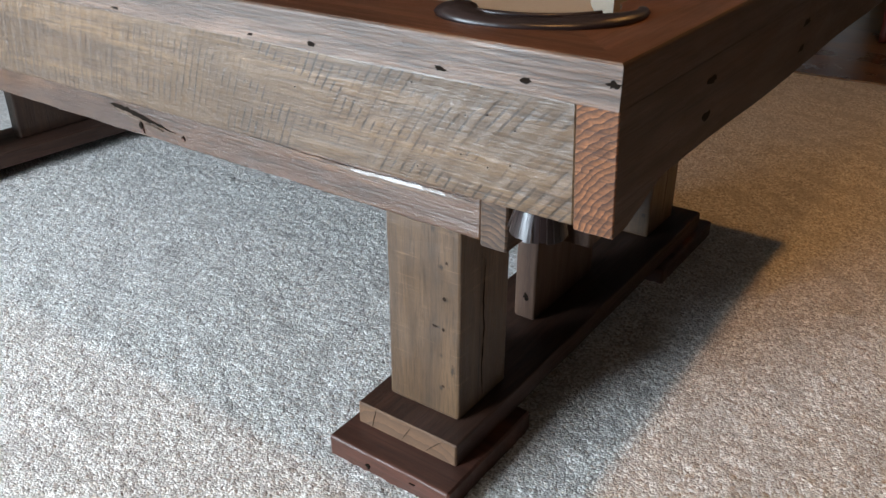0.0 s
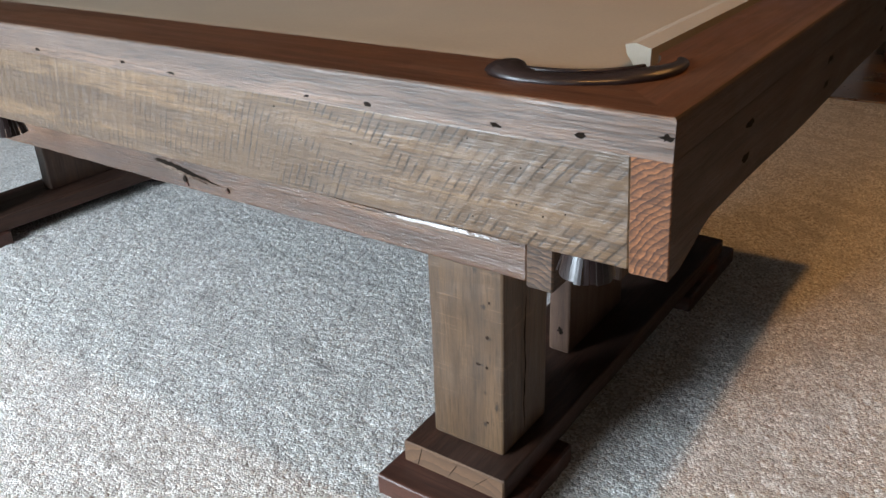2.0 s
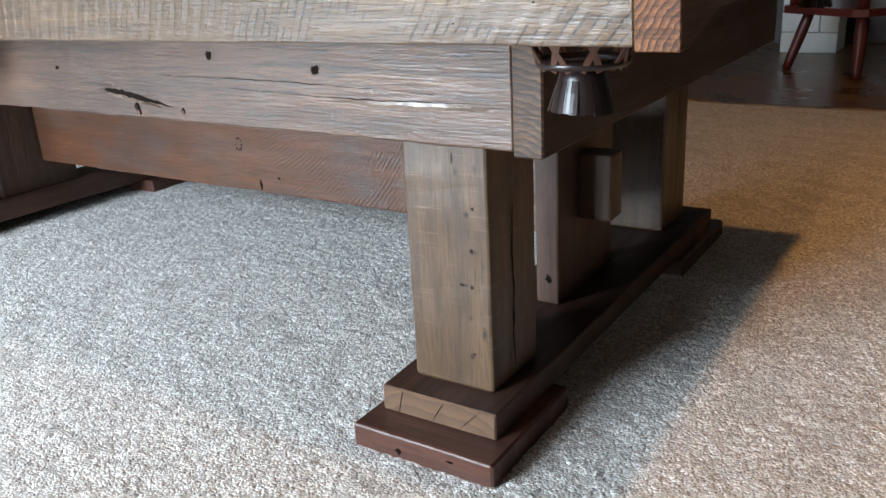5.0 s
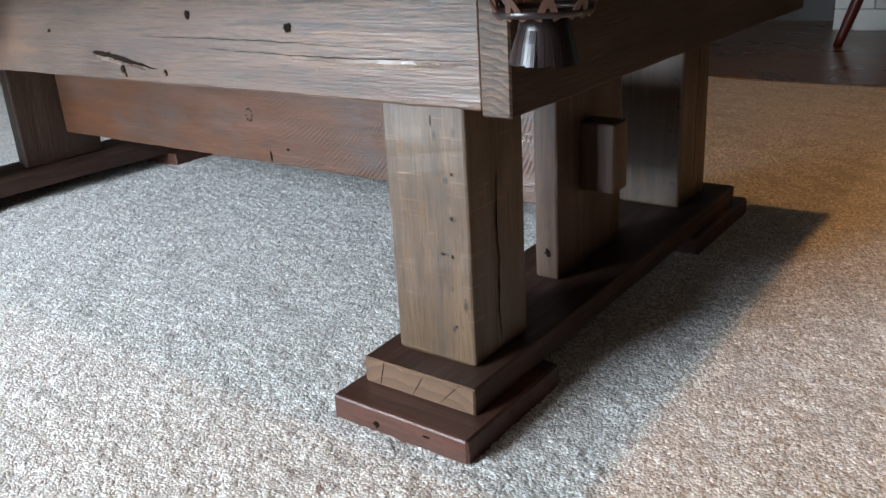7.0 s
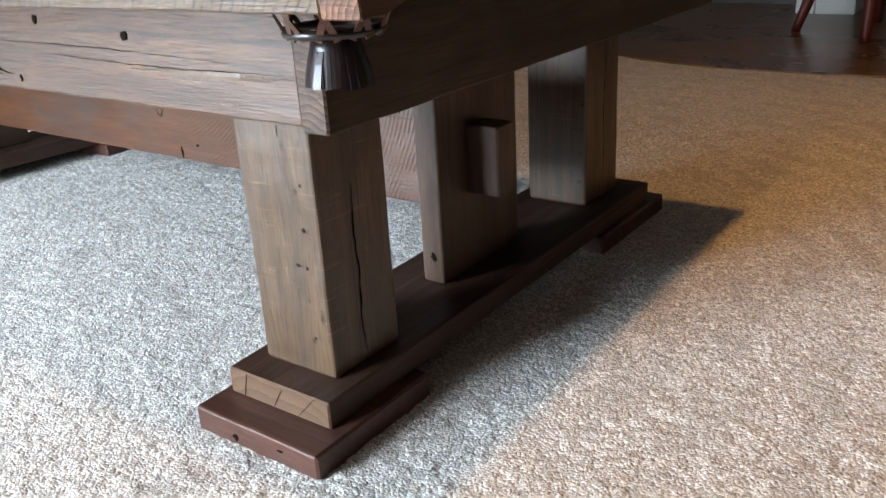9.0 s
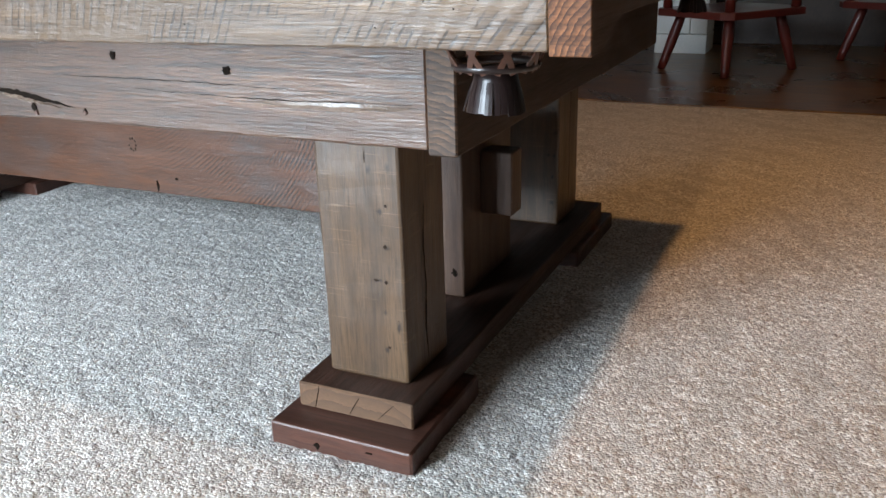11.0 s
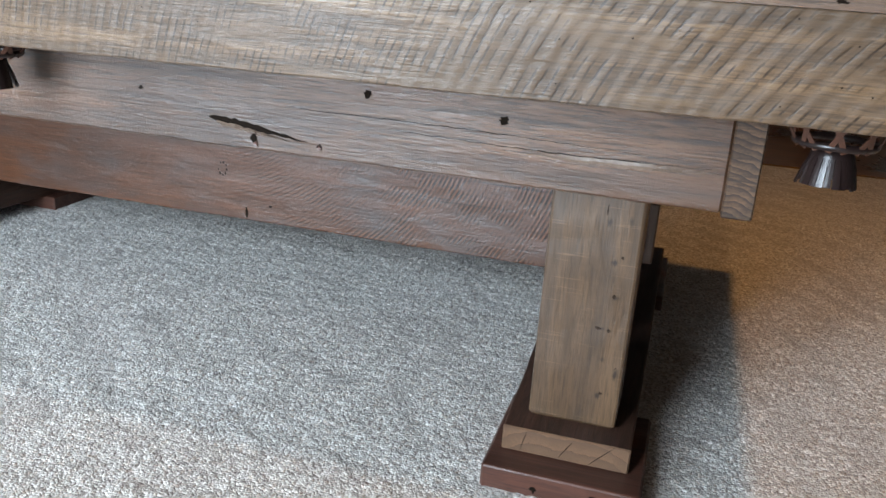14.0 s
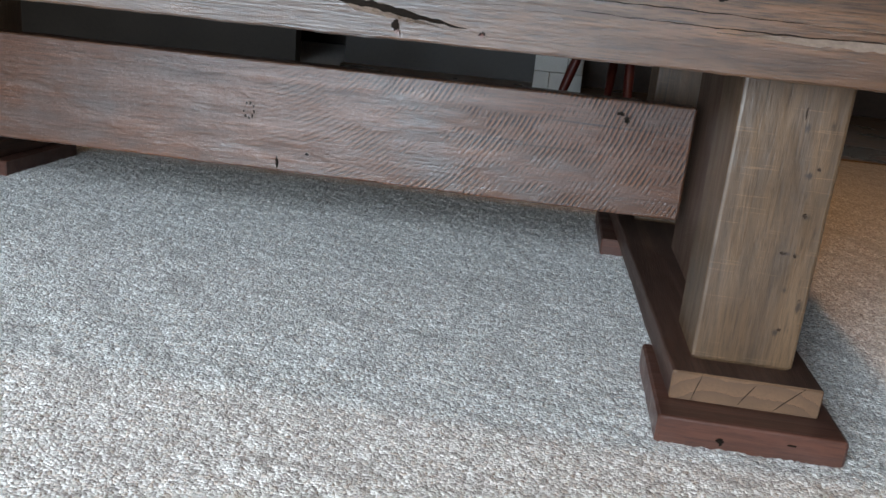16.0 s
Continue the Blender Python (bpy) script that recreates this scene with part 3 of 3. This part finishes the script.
def cushion(u0, u1, along_x, near):
    """A cloth-covered cushion with slanting ends."""
    prof = [(inner, H - 0.001), (inner + 0.03, H - 0.002), (inner + 0.052, H - 0.009), (inner + 0.048, H - 0.02), (inner + 0.02, 0.757), (inner, 0.757)]
    bm = bmesh.new()
    rings = []
    for u, s in ((u0, 1), (u1, -1)):
        ring = []
        for v, z in prof:
            uu = u + s * (v - inner) * 0.9
            x, y = (uu, v) if along_x else (-v, uu)
            if not near:
                x, y = (x, W - y) if along_x else (-L - x, y)
            ring.append(bm.verts.new((x, y, z)))
        rings.append(ring)
    for q in range(6):
        bm.faces.new((rings[0][q], rings[0][(q + 1) % 6], rings[1][(q + 1) % 6], rings[1][q]))
    bm.faces.new(rings[0])
    bm.faces.new(rings[1])
    return bm


for near in (True, False):
    part("cushion", cushion(-L / 2 + 0.07, -0.25, True, near), M["cloth"], table)
    part("cushion", cushion(-L + 0.25, -L / 2 - 0.07, True, near), M["cloth"], table)
    part("cushion", cushion(0.25, W - 0.25, False, near), M["cloth"], table)

# beam box below the slate
box_front = part("box_beam", plank((-L + 0.250, 0.187, BOX_Z), (-0.2502, 0.233, 0.70), "X", 0.003, 0.015, 0.0016, 5), M["box"], table, "weathered brown beam with a split and nail holes")
part("box_beam", plank((-L + 0.252, W - 0.226, BOX_Z), (-0.253, W - 0.18, 0.70), "X", 0.004, 0.05, 0.0014, 6), M["box"], table)
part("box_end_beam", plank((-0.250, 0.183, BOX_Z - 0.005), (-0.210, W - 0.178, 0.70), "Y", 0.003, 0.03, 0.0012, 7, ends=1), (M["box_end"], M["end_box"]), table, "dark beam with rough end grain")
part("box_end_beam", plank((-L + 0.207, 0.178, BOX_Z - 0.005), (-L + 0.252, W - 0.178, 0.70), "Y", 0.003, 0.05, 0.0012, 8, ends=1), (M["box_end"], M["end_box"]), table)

# trestles
posts = []
for side in (0, 1):
    def span(a, b):
        return (a, b) if side == 0 else (-L - b, -L - a)
    for y0, y1, sd, off in ((0.285, 0.43, 11, 0), (1.108, 1.262, 12, -0.02)):
        x0, x1 = span(-0.488 + off, -0.346 + off)
        posts.append(part("post", plank((x0, y0, 0.081), (x1, y1, 0.66), "Z", 0.005, 0.025, 0.0012, sd + side * 5), M["post"], table, "square tan barn-wood post"))
    x0, x1 = span(-0.447, -0.401)
    part("middle_post", plank((x0, 0.629, 0.081), (x1, 0.885, 0.66), "Z", 0.004, 0.03, 0.001, 14 + side), M["mid_post"], table, "wide brown plank upright")
    x0, x1 = span(-0.518, -0.315)
    mid_x, way = (x0 + x1) / 2, (-1 if side == 0 else 1)

    def widen(p):
        q = p.copy()
        if (p.x - mid_x) * way > 0:
            q.x += way * 0.034 * (p.y - 0.23) / 1.1
        return q
    part("runner", plank((x0, 0.232, 0.038), (x1, W - 0.232, 0.081), "Y", 0.003, 0.03, 0.0012, 16 + side, widen, ends=1), (M["runner_y"], M["end_runner"]), table, "dark red-brown runner board with paler end")
    x0, x1 = span(-0.537, -0.290)
    part("foot", plank((x0, 0.176, -0.006), (x1, 0.43, 0.038), "X", 0.004, 0.03, 0.0012, 18 + side), M["foot_x"], table, "dark red-brown foot block")
    x0, x1 = span(-0.578, -0.300)
    part("foot", plank((x0, W - 0.5, -0.006), (x1, W - 0.176, 0.038), "X", 0.004, 0.03, 0.0012, 20 + side), M["foot_x"], table)
part("stretcher", plank((-L + 0.463, 0.765, 0.168), (-0.463, 0.822, 0.388), "X", 0.004, 0.02, 0.0016, 23), M["stretcher"], table, "red-brown beam with curved saw marks")
part("tenon", plank((-0.4005, 0.712, 0.228), (-0.335, 0.767, 0.353), "X", 0.003, 0.02, 0.001, 24), M["mid_post"], table)
part("tenon", plank((-L + 0.335, 0.712, 0.228), (-L + 0.4005, 0.767, 0.353), "X", 0.003, 0.02, 0.001, 25), M["mid_post"], table)

# nail holes, knots and splits of the boards
for q, (x, z, rx, rz) in enumerate([(-0.007, 0.776, 0.007, 0.0035), (-0.089, 0.766, 0.007, 0.0028), (-0.182, 0.762, 0.008, 0.0028), (-0.345, 0.762, 0.008, 0.0026), (-0.436, 0.760, 0.005, 0.002),
                                    (-0.675, 0.760, 0.010, 0.0022), (-0.775, 0.764, 0.006, 0.0022), (-0.98, 0.762, 0.007, 0.0025), (-1.16, 0.766, 0.007, 0.0025)]):
    part("nail_hole", pit((x, 0, z), rx, rz, "y", 40 + q, 0.0004), M["hole"], rails[0])
for q, (y, z) in enumerate([(0.237, 0.727), (0.232, 0.689), (0.62, 0.72), (0.615, 0.685), (1.05, 0.725), (1.04, 0.69)]):
    part("nail_hole", pit((-0.0004, y, z), 0.015, 0.005, "x", 60 + q, 0.0005), M["hole"], end_apron)
rnd = random.Random(5)
for q in range(26):
    z = rnd.uniform(APRON_Z + 0.02, RAIL_Z - 0.01)
    part("nail_hole", pit((rnd.uniform(-1.3, -0.06), 0.002 + (RAIL_Z - z) * 0.11, z), 0.0011, 0.001, "y", 80 + q, 0.0006), M["hole"], front_apron)
for q, (x, z, rx, rz) in enumerate([(-0.753, 0.589, 0.0065, 0.0055), (-0.55, 0.574, 0.0075, 0.0055), (-0.935, 0.503, 0.005, 0.007), (-0.826, 0.502, 0.0052, 0.005), (-1.13, 0.56, 0.004, 0.003), (-1.75, 0.55, 0.006, 0.005), (-1.92, 0.52, 0.005, 0.005)]):
    part("nail_hole", pit((x, 0.1865, z), rx, rz, "y", 120 + q, 0.0016), M["hole"], box_front)
part("knot_plug", pit((-0.8262, 0.1855, 0.5015), 0.0034, 0.0032, "y", 140, 0.0012), M["foot_x"], box_front)
part("knot_plug", pit((-0.9315, 0.1855, 0.4955), 0.004, 0.0042, "y", 141, 0.0012), M["foot_x"], box_front)


def sliver(points, widths, y, proud, dark_seed):
    """A long uneven split or raised splinter on the front beam."""
    r = random.Random(dark_seed)
    bm = bmesh.new()
    rows = []
    for (x, z), w in zip(points, widths):
        j = (r.random() - 0.5) * 0.0016
        rows.append([bm.verts.new((x, y, z + w / 2 + j)), bm.verts.new((x, y - proud, z + j)), bm.verts.new((x, y, z - w / 2 + j))])
    for a, b in zip(rows, rows[1:]):
        bm.faces.new((a[0], b[0], b[1], a[1]))
        bm.faces.new((a[1], b[1], b[2], a[2]))
        bm.faces.new((a[0], a[2], b[2], b[0]))
    return bm


def along(p, q, n, bow=0.0):
    return [(p[0] + (q[0] - p[0]) * t / n, p[1] + (q[1] - p[1]) * t / n + bow * math.sin(math.pi * t / n)) for t in range(n + 1)]


def swell(n, w, skew=1.0):
    return [max(0.0006, w * math.sin(math.pi * (t / n) ** skew)) for t in range(n + 1)]


part("split", sliver(along((-1.012, 0.5285), (-0.845, 0.507), 22, 0.001), [w * (0.7 + 0.6 * rnd.random()) for w in swell(22, 0.0115, 0.55)], 0.1862, 0.001, 1), M["hole"], box_front, "dark open split")
part("splinter", sliver(along((-1.0, 0.5225), (-0.875, 0.5055), 18), [w * (0.6 + 0.6 * rnd.random()) for w in swell(18, 0.0085, 0.5)], 0.1865, 0.0035, 2), M["splinter"], box_front, "pale torn lip of the split")
part("split", sliver(along((-0.72, 0.5425), (-0.27, 0.541), 40, -0.004), [w * (0.5 + rnd.random()) for w in swell(40, 0.0013, 1.2)], 0.1865, 0.0008, 3), M["hole"], box_front)
part("splinter", sliver(along((-0.55, 0.5335), (-0.262, 0.5365), 34, -0.002), [w * (0.6 + 0.7 * rnd.random()) for w in swell(34, 0.010, 1.3)], 0.1868, 0.0016, 4), M["splinter"], box_front, "pale raised splinter along the beam")
part("split", sliver(along((-0.86, 0.556), (-0.36, 0.549), 40, 0.003), [w * (0.4 + rnd.random()) for w in swell(40, 0.0012)], 0.1865, 0.0006, 6), M["hole"], box_front)
for q, (x, z, rx, rz) in enumerate([(-0.371, 0.371, 0.004, 0.005), (-0.376, 0.307, 0.004, 0.005), (-0.394, 0.252, 0.007, 0.003), (-0.378, 0.25, 0.004, 0.004), (-0.359, 0.187, 0.003, 0.006), (-0.356, 0.173, 0.0035, 0.004), (-0.376, 0.142, 0.005, 0.004), (-0.402, 0.442, 0.002, 0.012)]):
    part("nail_hole", pit((x, 0.2848, z), rx * 0.65, rz * 0.65, "y", 160 + q, 0.0006), M["iron_stain"], posts[0])


def crack_up(x, y, z0, z1, seed, w=0.004):
    r = random.Random(seed)
    bm = bmesh.new()
    rows = []
    for t in range(25):
        z = z0 + (z1 - z0) * t / 24
        ww = w * (0.35 + 0.9 * r.random()) * math.sin(math.pi * min(1, 0.05 + 0.9 * t / 24))
        c = y + 0.002 * math.sin(t * 0.5 + seed) + (r.random() - 0.5) * 0.002
        rows.append([bm.verts.new((x + 0.0006, c - ww, z)), bm.verts.new((x + 0.0012, c, z)), bm.verts.new((x + 0.0006, c + ww, z))])
    for a, b in zip(rows, rows[1:]):
        for e in (0, 1):
            bm.faces.new((a[e], b[e], b[e + 1], a[e + 1]))
        bm.faces.new((a[0], a[2], b[2], b[0]))
    return bm


part("split", crack_up(-0.3455, 0.352, 0.10, 0.36, 2, 0.0024), M["hole"], posts[0])
part("split", crack_up(-0.3660, 1.19, 0.12, 0.45, 5, 0.002), M["hole"], posts[1])
foot_near = [o for o in table.children if o.name.startswith("foot")][0]
part("nail_hole", pit((-0.452, 0.1755, 0.013), 0.006, 0.0058, "y", 181, 0.0012), M["hole"], foot_near)
part("nail_hole", pit((-0.36, 0.1755, 0.022), 0.006, 0.0012, "y", 182, 0.0012), M["hole"], foot_near)
mid_near = [o for o in table.children if o.name.startswith("middle_post")][0]
part("nail_hole", pit((-0.421, 0.6285, 0.132), 0.006, 0.008, "y", 183, 0.0012), M["hole"], mid_near)
runner_near = [o for o in table.children if o.name.startswith("runner")][0]
for q, x in enumerate((-0.483, -0.415, -0.36)):
    part("split", pit((x, 0.2317, 0.06), 0.0006, 0.018, "y", 190 + q, 0.0005, 0.25 + 0.35 * q), M["iron_stain"], runner_near)
stretcher = [o for o in table.children if o.name.startswith("stretcher")][0]
for q, (x, z, rx, rz) in enumerate([(-0.589, 0.352, 0.007, 0.008), (-0.60, 0.362, 0.009, 0.004), (-1.273, 0.187, 0.003, 0.012), (-1.21, 0.21, 0.004, 0.003)]):
    part("knot", pit((x, 0.7645, z), rx, rz, "y", 200 + q, 0.0016), M["hole"], stretcher)

for q in range(8):
    a = radians(190 + 41 * q)
    part("knot", pit((-1.335 + 0.011 * math.cos(a), 0.7645, 0.286 + 0.015 * math.sin(a)), 0.002 + 0.0018 * ((q * 5) % 7) / 7, 0.003 + 0.002 * ((q * 3) % 5) / 5, "y", 220 + q, 0.0006), M["iron_stain"], stretcher)

# leather pockets
def pocket_iron(c, a0, a1, r, long_first):
    """A leather-covered pocket rim that stands on the rail, with curled ends."""
    n = 26
    path, rad = [], []
    for q in range(n + 1):
        t = q / n
        a = radians(a0 + (a1 - a0) * t)
        end = abs(2 * t - 1)
        rr = r - 0.010 * end ** 6
        flap = (t < 0.5) == long_first
        lift = 0.004 * end ** 5 if flap else 0.002 * end
        path.append((c[0] + rr * math.cos(a), c[1] + rr * math.sin(a), H + 0.001 + lift))
        rad.append(0.016 + 0.008 * max(0, end - 0.6) / 0.4 if flap else 0.018 - 0.014 * max(0, end - 0.35) / 0.65)
    return tube(path, rad, 12, 0.42)


def pocket_piping(c, a0, a1, r):
    n = 24
    path = [(c[0] + r * math.cos(radians(a0 + (a1 - a0) * q / n)), c[1] + r * math.sin(radians(a0 + (a1 - a0) * q / n)), H + 0.0075) for q in range(n + 1)]
    return tube(path, [0.003] * (n + 1), 6)


def pocket_body(c):
    """The tapering leather liner that hangs below the mouth."""
    bm = bmesh.new()
    prof = [(0.080, 0.775), (0.074, 0.72), (0.068, 0.675), (0.060, 0.648)]
    rings = [[bm.verts.new((c[0] + r * math.cos(2 * math.pi * q / 20), c[1] + r * math.sin(2 * math.pi * q / 20), z)) for q in range(20)] for r, z in prof]
    for a, b in zip(rings, rings[1:]):
        for q in range(20):
            bm.faces.new((a[q], a[(q + 1) % 20], b[(q + 1) % 20], b[q])).smooth = True
    return bm


def strap(c, a, twist):
    path, wid, nor = [], [], []
    for q in range(9):
        t = q / 8
        ang = a + twist * t
        r = 0.066 - 0.022 * t ** 1.6
        path.append((c[0] + r * math.cos(ang), c[1] + r * math.sin(ang), 0.665 - 0.068 * t))
        wid.append(0.0065)
        nor.append((math.cos(ang), math.sin(ang), -0.4))
    return ribbon(path, wid, nor, 0.002)


def loop_ring(c, r, z, thick):
    n = 20
    return tube([(c[0] + r * math.cos(2 * math.pi * q / n), c[1] + r * math.sin(2 * math.pi * q / n), z) for q in range(n + 1)], [thick] * (n + 1), 6)


def tassel(c, seed):
    """A leather bell with a cut fringe."""
    r = random.Random(seed)
    bm = bmesh.new()
    n = 24
    dome = [(0.006, 0.603), (0.017, 0.601), (0.0235, 0.595), (0.0255, 0.586)]
    rings = [[bm.verts.new((c[0] + rr * math.cos(2 * math.pi * q / n), c[1] + rr * math.sin(2 * math.pi * q / n), z)) for q in range(n)] for rr, z in dome]
    for a, b in zip(rings, rings[1:]):
        for q in range(n):
            bm.faces.new((a[q], a[(q + 1) % n], b[(q + 1) % n], b[q])).smooth = True
    bm.faces.new(rings[0])
    for q in range(n):
        a0, a1 = 2 * math.pi * (q + 0.05) / n, 2 * math.pi * (q + 0.95) / n
        flare, drop = 0.0335 + r.uniform(-0.0003, 0.0003) + (0.004 if r.random() < 0.2 else 0), 0.552 + r.uniform(-0.0015, 0.002)
        cols = []
        for ang in (a0, (a0 + a1) / 2, a1):
            col = []
            for t in (0, 0.35, 0.7, 1):
                rr = 0.0255 + (flare - 0.0255) * t ** 0.8
                col.append((rr, ang, 0.586 + (drop - 0.586) * t))
            cols.append(col)
        out = [[bm.verts.new((c[0] + rr * math.cos(an), c[1] + rr * math.sin(an), z)) for rr, an, z in col] for col in cols]
        inn = [[bm.verts.new((c[0] + (rr - 0.002) * math.cos(an), c[1] + (rr - 0.002) * math.sin(an), z)) for rr, an, z in col] for col in cols]
        for e in (0, 1):
            for t in range(3):
                bm.faces.new((out[e][t], out[e + 1][t], out[e + 1][t + 1], out[e][t + 1]))
                bm.faces.new((inn[e][t], inn[e + 1][t], inn[e + 1][t + 1], inn[e][t + 1]))
            bm.faces.new((out[e][3], out[e + 1][3], inn[e + 1][3], inn[e][3]))
        for e in (0, 2):
            for t in range(3):
                bm.faces.new((out[e][t], out[e][t + 1], inn[e][t + 1], inn[e][t]))
    return bm


def add_pocket(c, iron_c, a0, a1, r, seed, long_first=True):
    body = part("pocket", pocket_body(c), M["leather"], table, "dark leather pocket with laced straps and a fringed tassel")
    iron = part("pocket_rim", pocket_iron(iron_c, a0, a1, r, long_first), M["leather"], table, "dark polished leather pocket rim")
    part("piping", pocket_piping(iron_c, a0 + 14, a1 - 38, r - 0.012), M["leather"], iron)
    for q in range(9):
        a = 2 * math.pi * q / 9
        part("strap", strap(c, a, 0.62), M["leather_tan"], body)
        part("strap", strap(c, a + 0.15, -0.62), M["leather_tan"], body)
    part("lower_ring", loop_ring(c, 0.045, 0.603, 0.005), M["leather"], body)
    part("tassel", tassel(c, seed), M["leather"], body, "glossy dark leather bell with cut fringe")


for fx in (0, 1):
    for fy in (0, 1):
        cx, cy = (-L + 0.139 if fx else -0.139), (W - 0.134 if fy else 0.134)
        ix, iy = (-L + 0.183 if fx else -0.183), (W - 0.183 if fy else 0.183)
        mid = {(0, 0): 315, (1, 0): 225, (1, 1): 135, (0, 1): 45}[(fx, fy)]
        add_pocket((cx, cy), (ix, iy), mid - 62, mid + 56, 0.122, 3 + fx + 2 * fy, fx == fy)
for fy in (0, 1):
    add_pocket((-L / 2, W - 0.098 if fy else 0.098), (-L / 2, W - 0.115 if fy else 0.115), 20 if fy else 200, 160 if fy else 340, 0.072, 9 + fy)

# ---- red chairs on the varnished floor ----
def chair():
    e = thing("wooden_chair", (0, 0, 0), "red-stained wooden armchair with a thick low seat and splayed legs", "chair", "red chairs")
    zs = 0.300
    feet = [(-0.235, -0.26), (0.235, -0.26), (0.235, 0.26), (-0.235, 0.26)]
    for fx, fy in feet:
        path = [Vector((fx * (1 - 0.27 * t / 6), fy * (1 - 0.27 * t / 6), zs * t / 6)) for t in range(7)]
        part("leg", tube(path, [0.022, 0.024, 0.026, 0.028, 0.029, 0.028, 0.026], 10), M["stool_red"], e)
    c = 0.05
    hx, hy = 0.275, 0.315
    octagon = [(-hx + c, -hy), (hx - c, -hy), (hx, -hy + c), (hx, hy - c), (hx - c, hy), (-hx + c, hy), (-hx, hy - c), (-hx, -hy + c)]
    part("seat", prism(octagon, zs - 0.002, zs + 0.036, 0.008), M["stool_red"], e)
    for k, (fx, fy) in enumerate(feet):
        tall = 0.36 if k in (0, 1) else 0.62
        path = [Vector((fx * (0.95 + 0.04 * t / 5), fy * (0.95 + 0.06 * t / 5), zs + 0.034 + tall * t / 5)) for t in range(6)]
        part("upright", tube(path, [0.026, 0.024, 0.022, 0.022, 0.021, 0.020], 10), M["stool_red"], e)
    for sx in (-1, 1):
        part("armrest", plank((sx * 0.235 - 0.03, -0.3, zs + 0.395), (sx * 0.235 + 0.03, 0.24, zs + 0.42), "Y", 0.006, 0.05, 0.0), M["stool_red"], e)
    for zz in (0.48, 0.62):
        part("back_rail", plank((-0.26, 0.25, zs + zz), (0.26, 0.275, zs + zz + 0.08), "X", 0.006, 0.05, 0.0), M["stool_red"], e)
    e.matrix_basis = Matrix.Translation((-0.375, 4.24, 0.008)) @ Matrix.Rotation(radians(-36), 4, "Z")
    return e


first = chair()
copy_thing(first, Matrix.Translation((0.53, 4.84, 0.008)) @ Matrix.Rotation(radians(-30), 4, "Z"))

# ---- the far side: white block pier and dark bar front ----
pier = thing("block_pier", (-0.73, 5.0, 0.008), "white painted block pier on the varnished floor", "pier")
for row in range(8):
    z = 0.008 + row * 0.122
    xsplit = -0.73 + (0.05 if row % 2 else -0.06)
    for x0, x1 in ((-0.895, xsplit - 0.002), (xsplit + 0.002, -0.575)):
        part("block", plank((x0, 4.85, z), (x1, 5.15, z + 0.119), "X", 0.005, 0.05, 0.002, row + x0), M["white_stone"], pier)
wall("wall_far", (-0.575, 5.5, 0.0), (EAST, 5.62, CEIL), M["wall_dark"])
wainscot = thing("wall_panelling", (1.0, 5.48, 0.3), "pale grey-green upright boards above a dark skirting", "panelling", kind="structure")
for q in range(26):
    x = -0.57 + q * 0.125
    part("board", plank((x, 5.478, 0.34), (x + 0.121, 5.499, 1.25), "Z", 0.004, 0.3, 0.001, q), M["pale_board"], wainscot)
part("skirting", plank((-0.57, 5.47, 0.0), (2.9, 5.499, 0.335), "X", 0.004, 0.3, 0.001, 77), M["skirting"], wainscot)
wall("wall_alcove", (WEST, 4.9, 0.0), (-2.55, 5.02, CEIL), M["wall_dark"])
wall("wall_divider", (-2.3, 5.3, 0.0), (-0.9, 5.42, CEIL), M["wall_dark"])

# ---- window and ceiling lights ----
window = thing("window_1", ((WIN[0] + WIN[1]) / 2, SOUTH - 0.07, WIN[2]), "white framed window", "window", kind="structure")
wx0, wx1, wz0, wz1 = WIN
for lo, hi, ax in (((wx0, SOUTH - 0.04, wz0), (wx1, SOUTH + 0.012, wz0 + 0.05), "X"), ((wx0, SOUTH - 0.04, wz1 - 0.05), (wx1, SOUTH + 0.012, wz1), "X"),
                   ((wx0, SOUTH - 0.04, wz0 + 0.05), (wx0 + 0.05, SOUTH + 0.012, wz1 - 0.05), "Z"), ((wx1 - 0.05, SOUTH - 0.04, wz0 + 0.05), (wx1, SOUTH + 0.012, wz1 - 0.05), "Z")):
    part("window_frame", plank(lo, hi, ax, 0.004, 0.3, 0.0), M["white"], window)
for q in (1, 2):
    x = wx0 + (wx1 - wx0) * q / 3
    part("mullion", plank((x - 0.025, SOUTH - 0.04, wz0 + 0.05), (x + 0.025, SOUTH + 0.01, wz1 - 0.05), "Z", 0.004, 0.3, 0.0), M["white"], window)
for lx, ly, lw in LAMPS:
    e = thing("ceiling_light", (lx, ly, CEIL), "round recessed white ceiling downlight", "downlight", "ceiling downlights")
    part("trim_ring", loop_ring((lx, ly), 0.075, CEIL - 0.004, 0.008), M["white"], e)
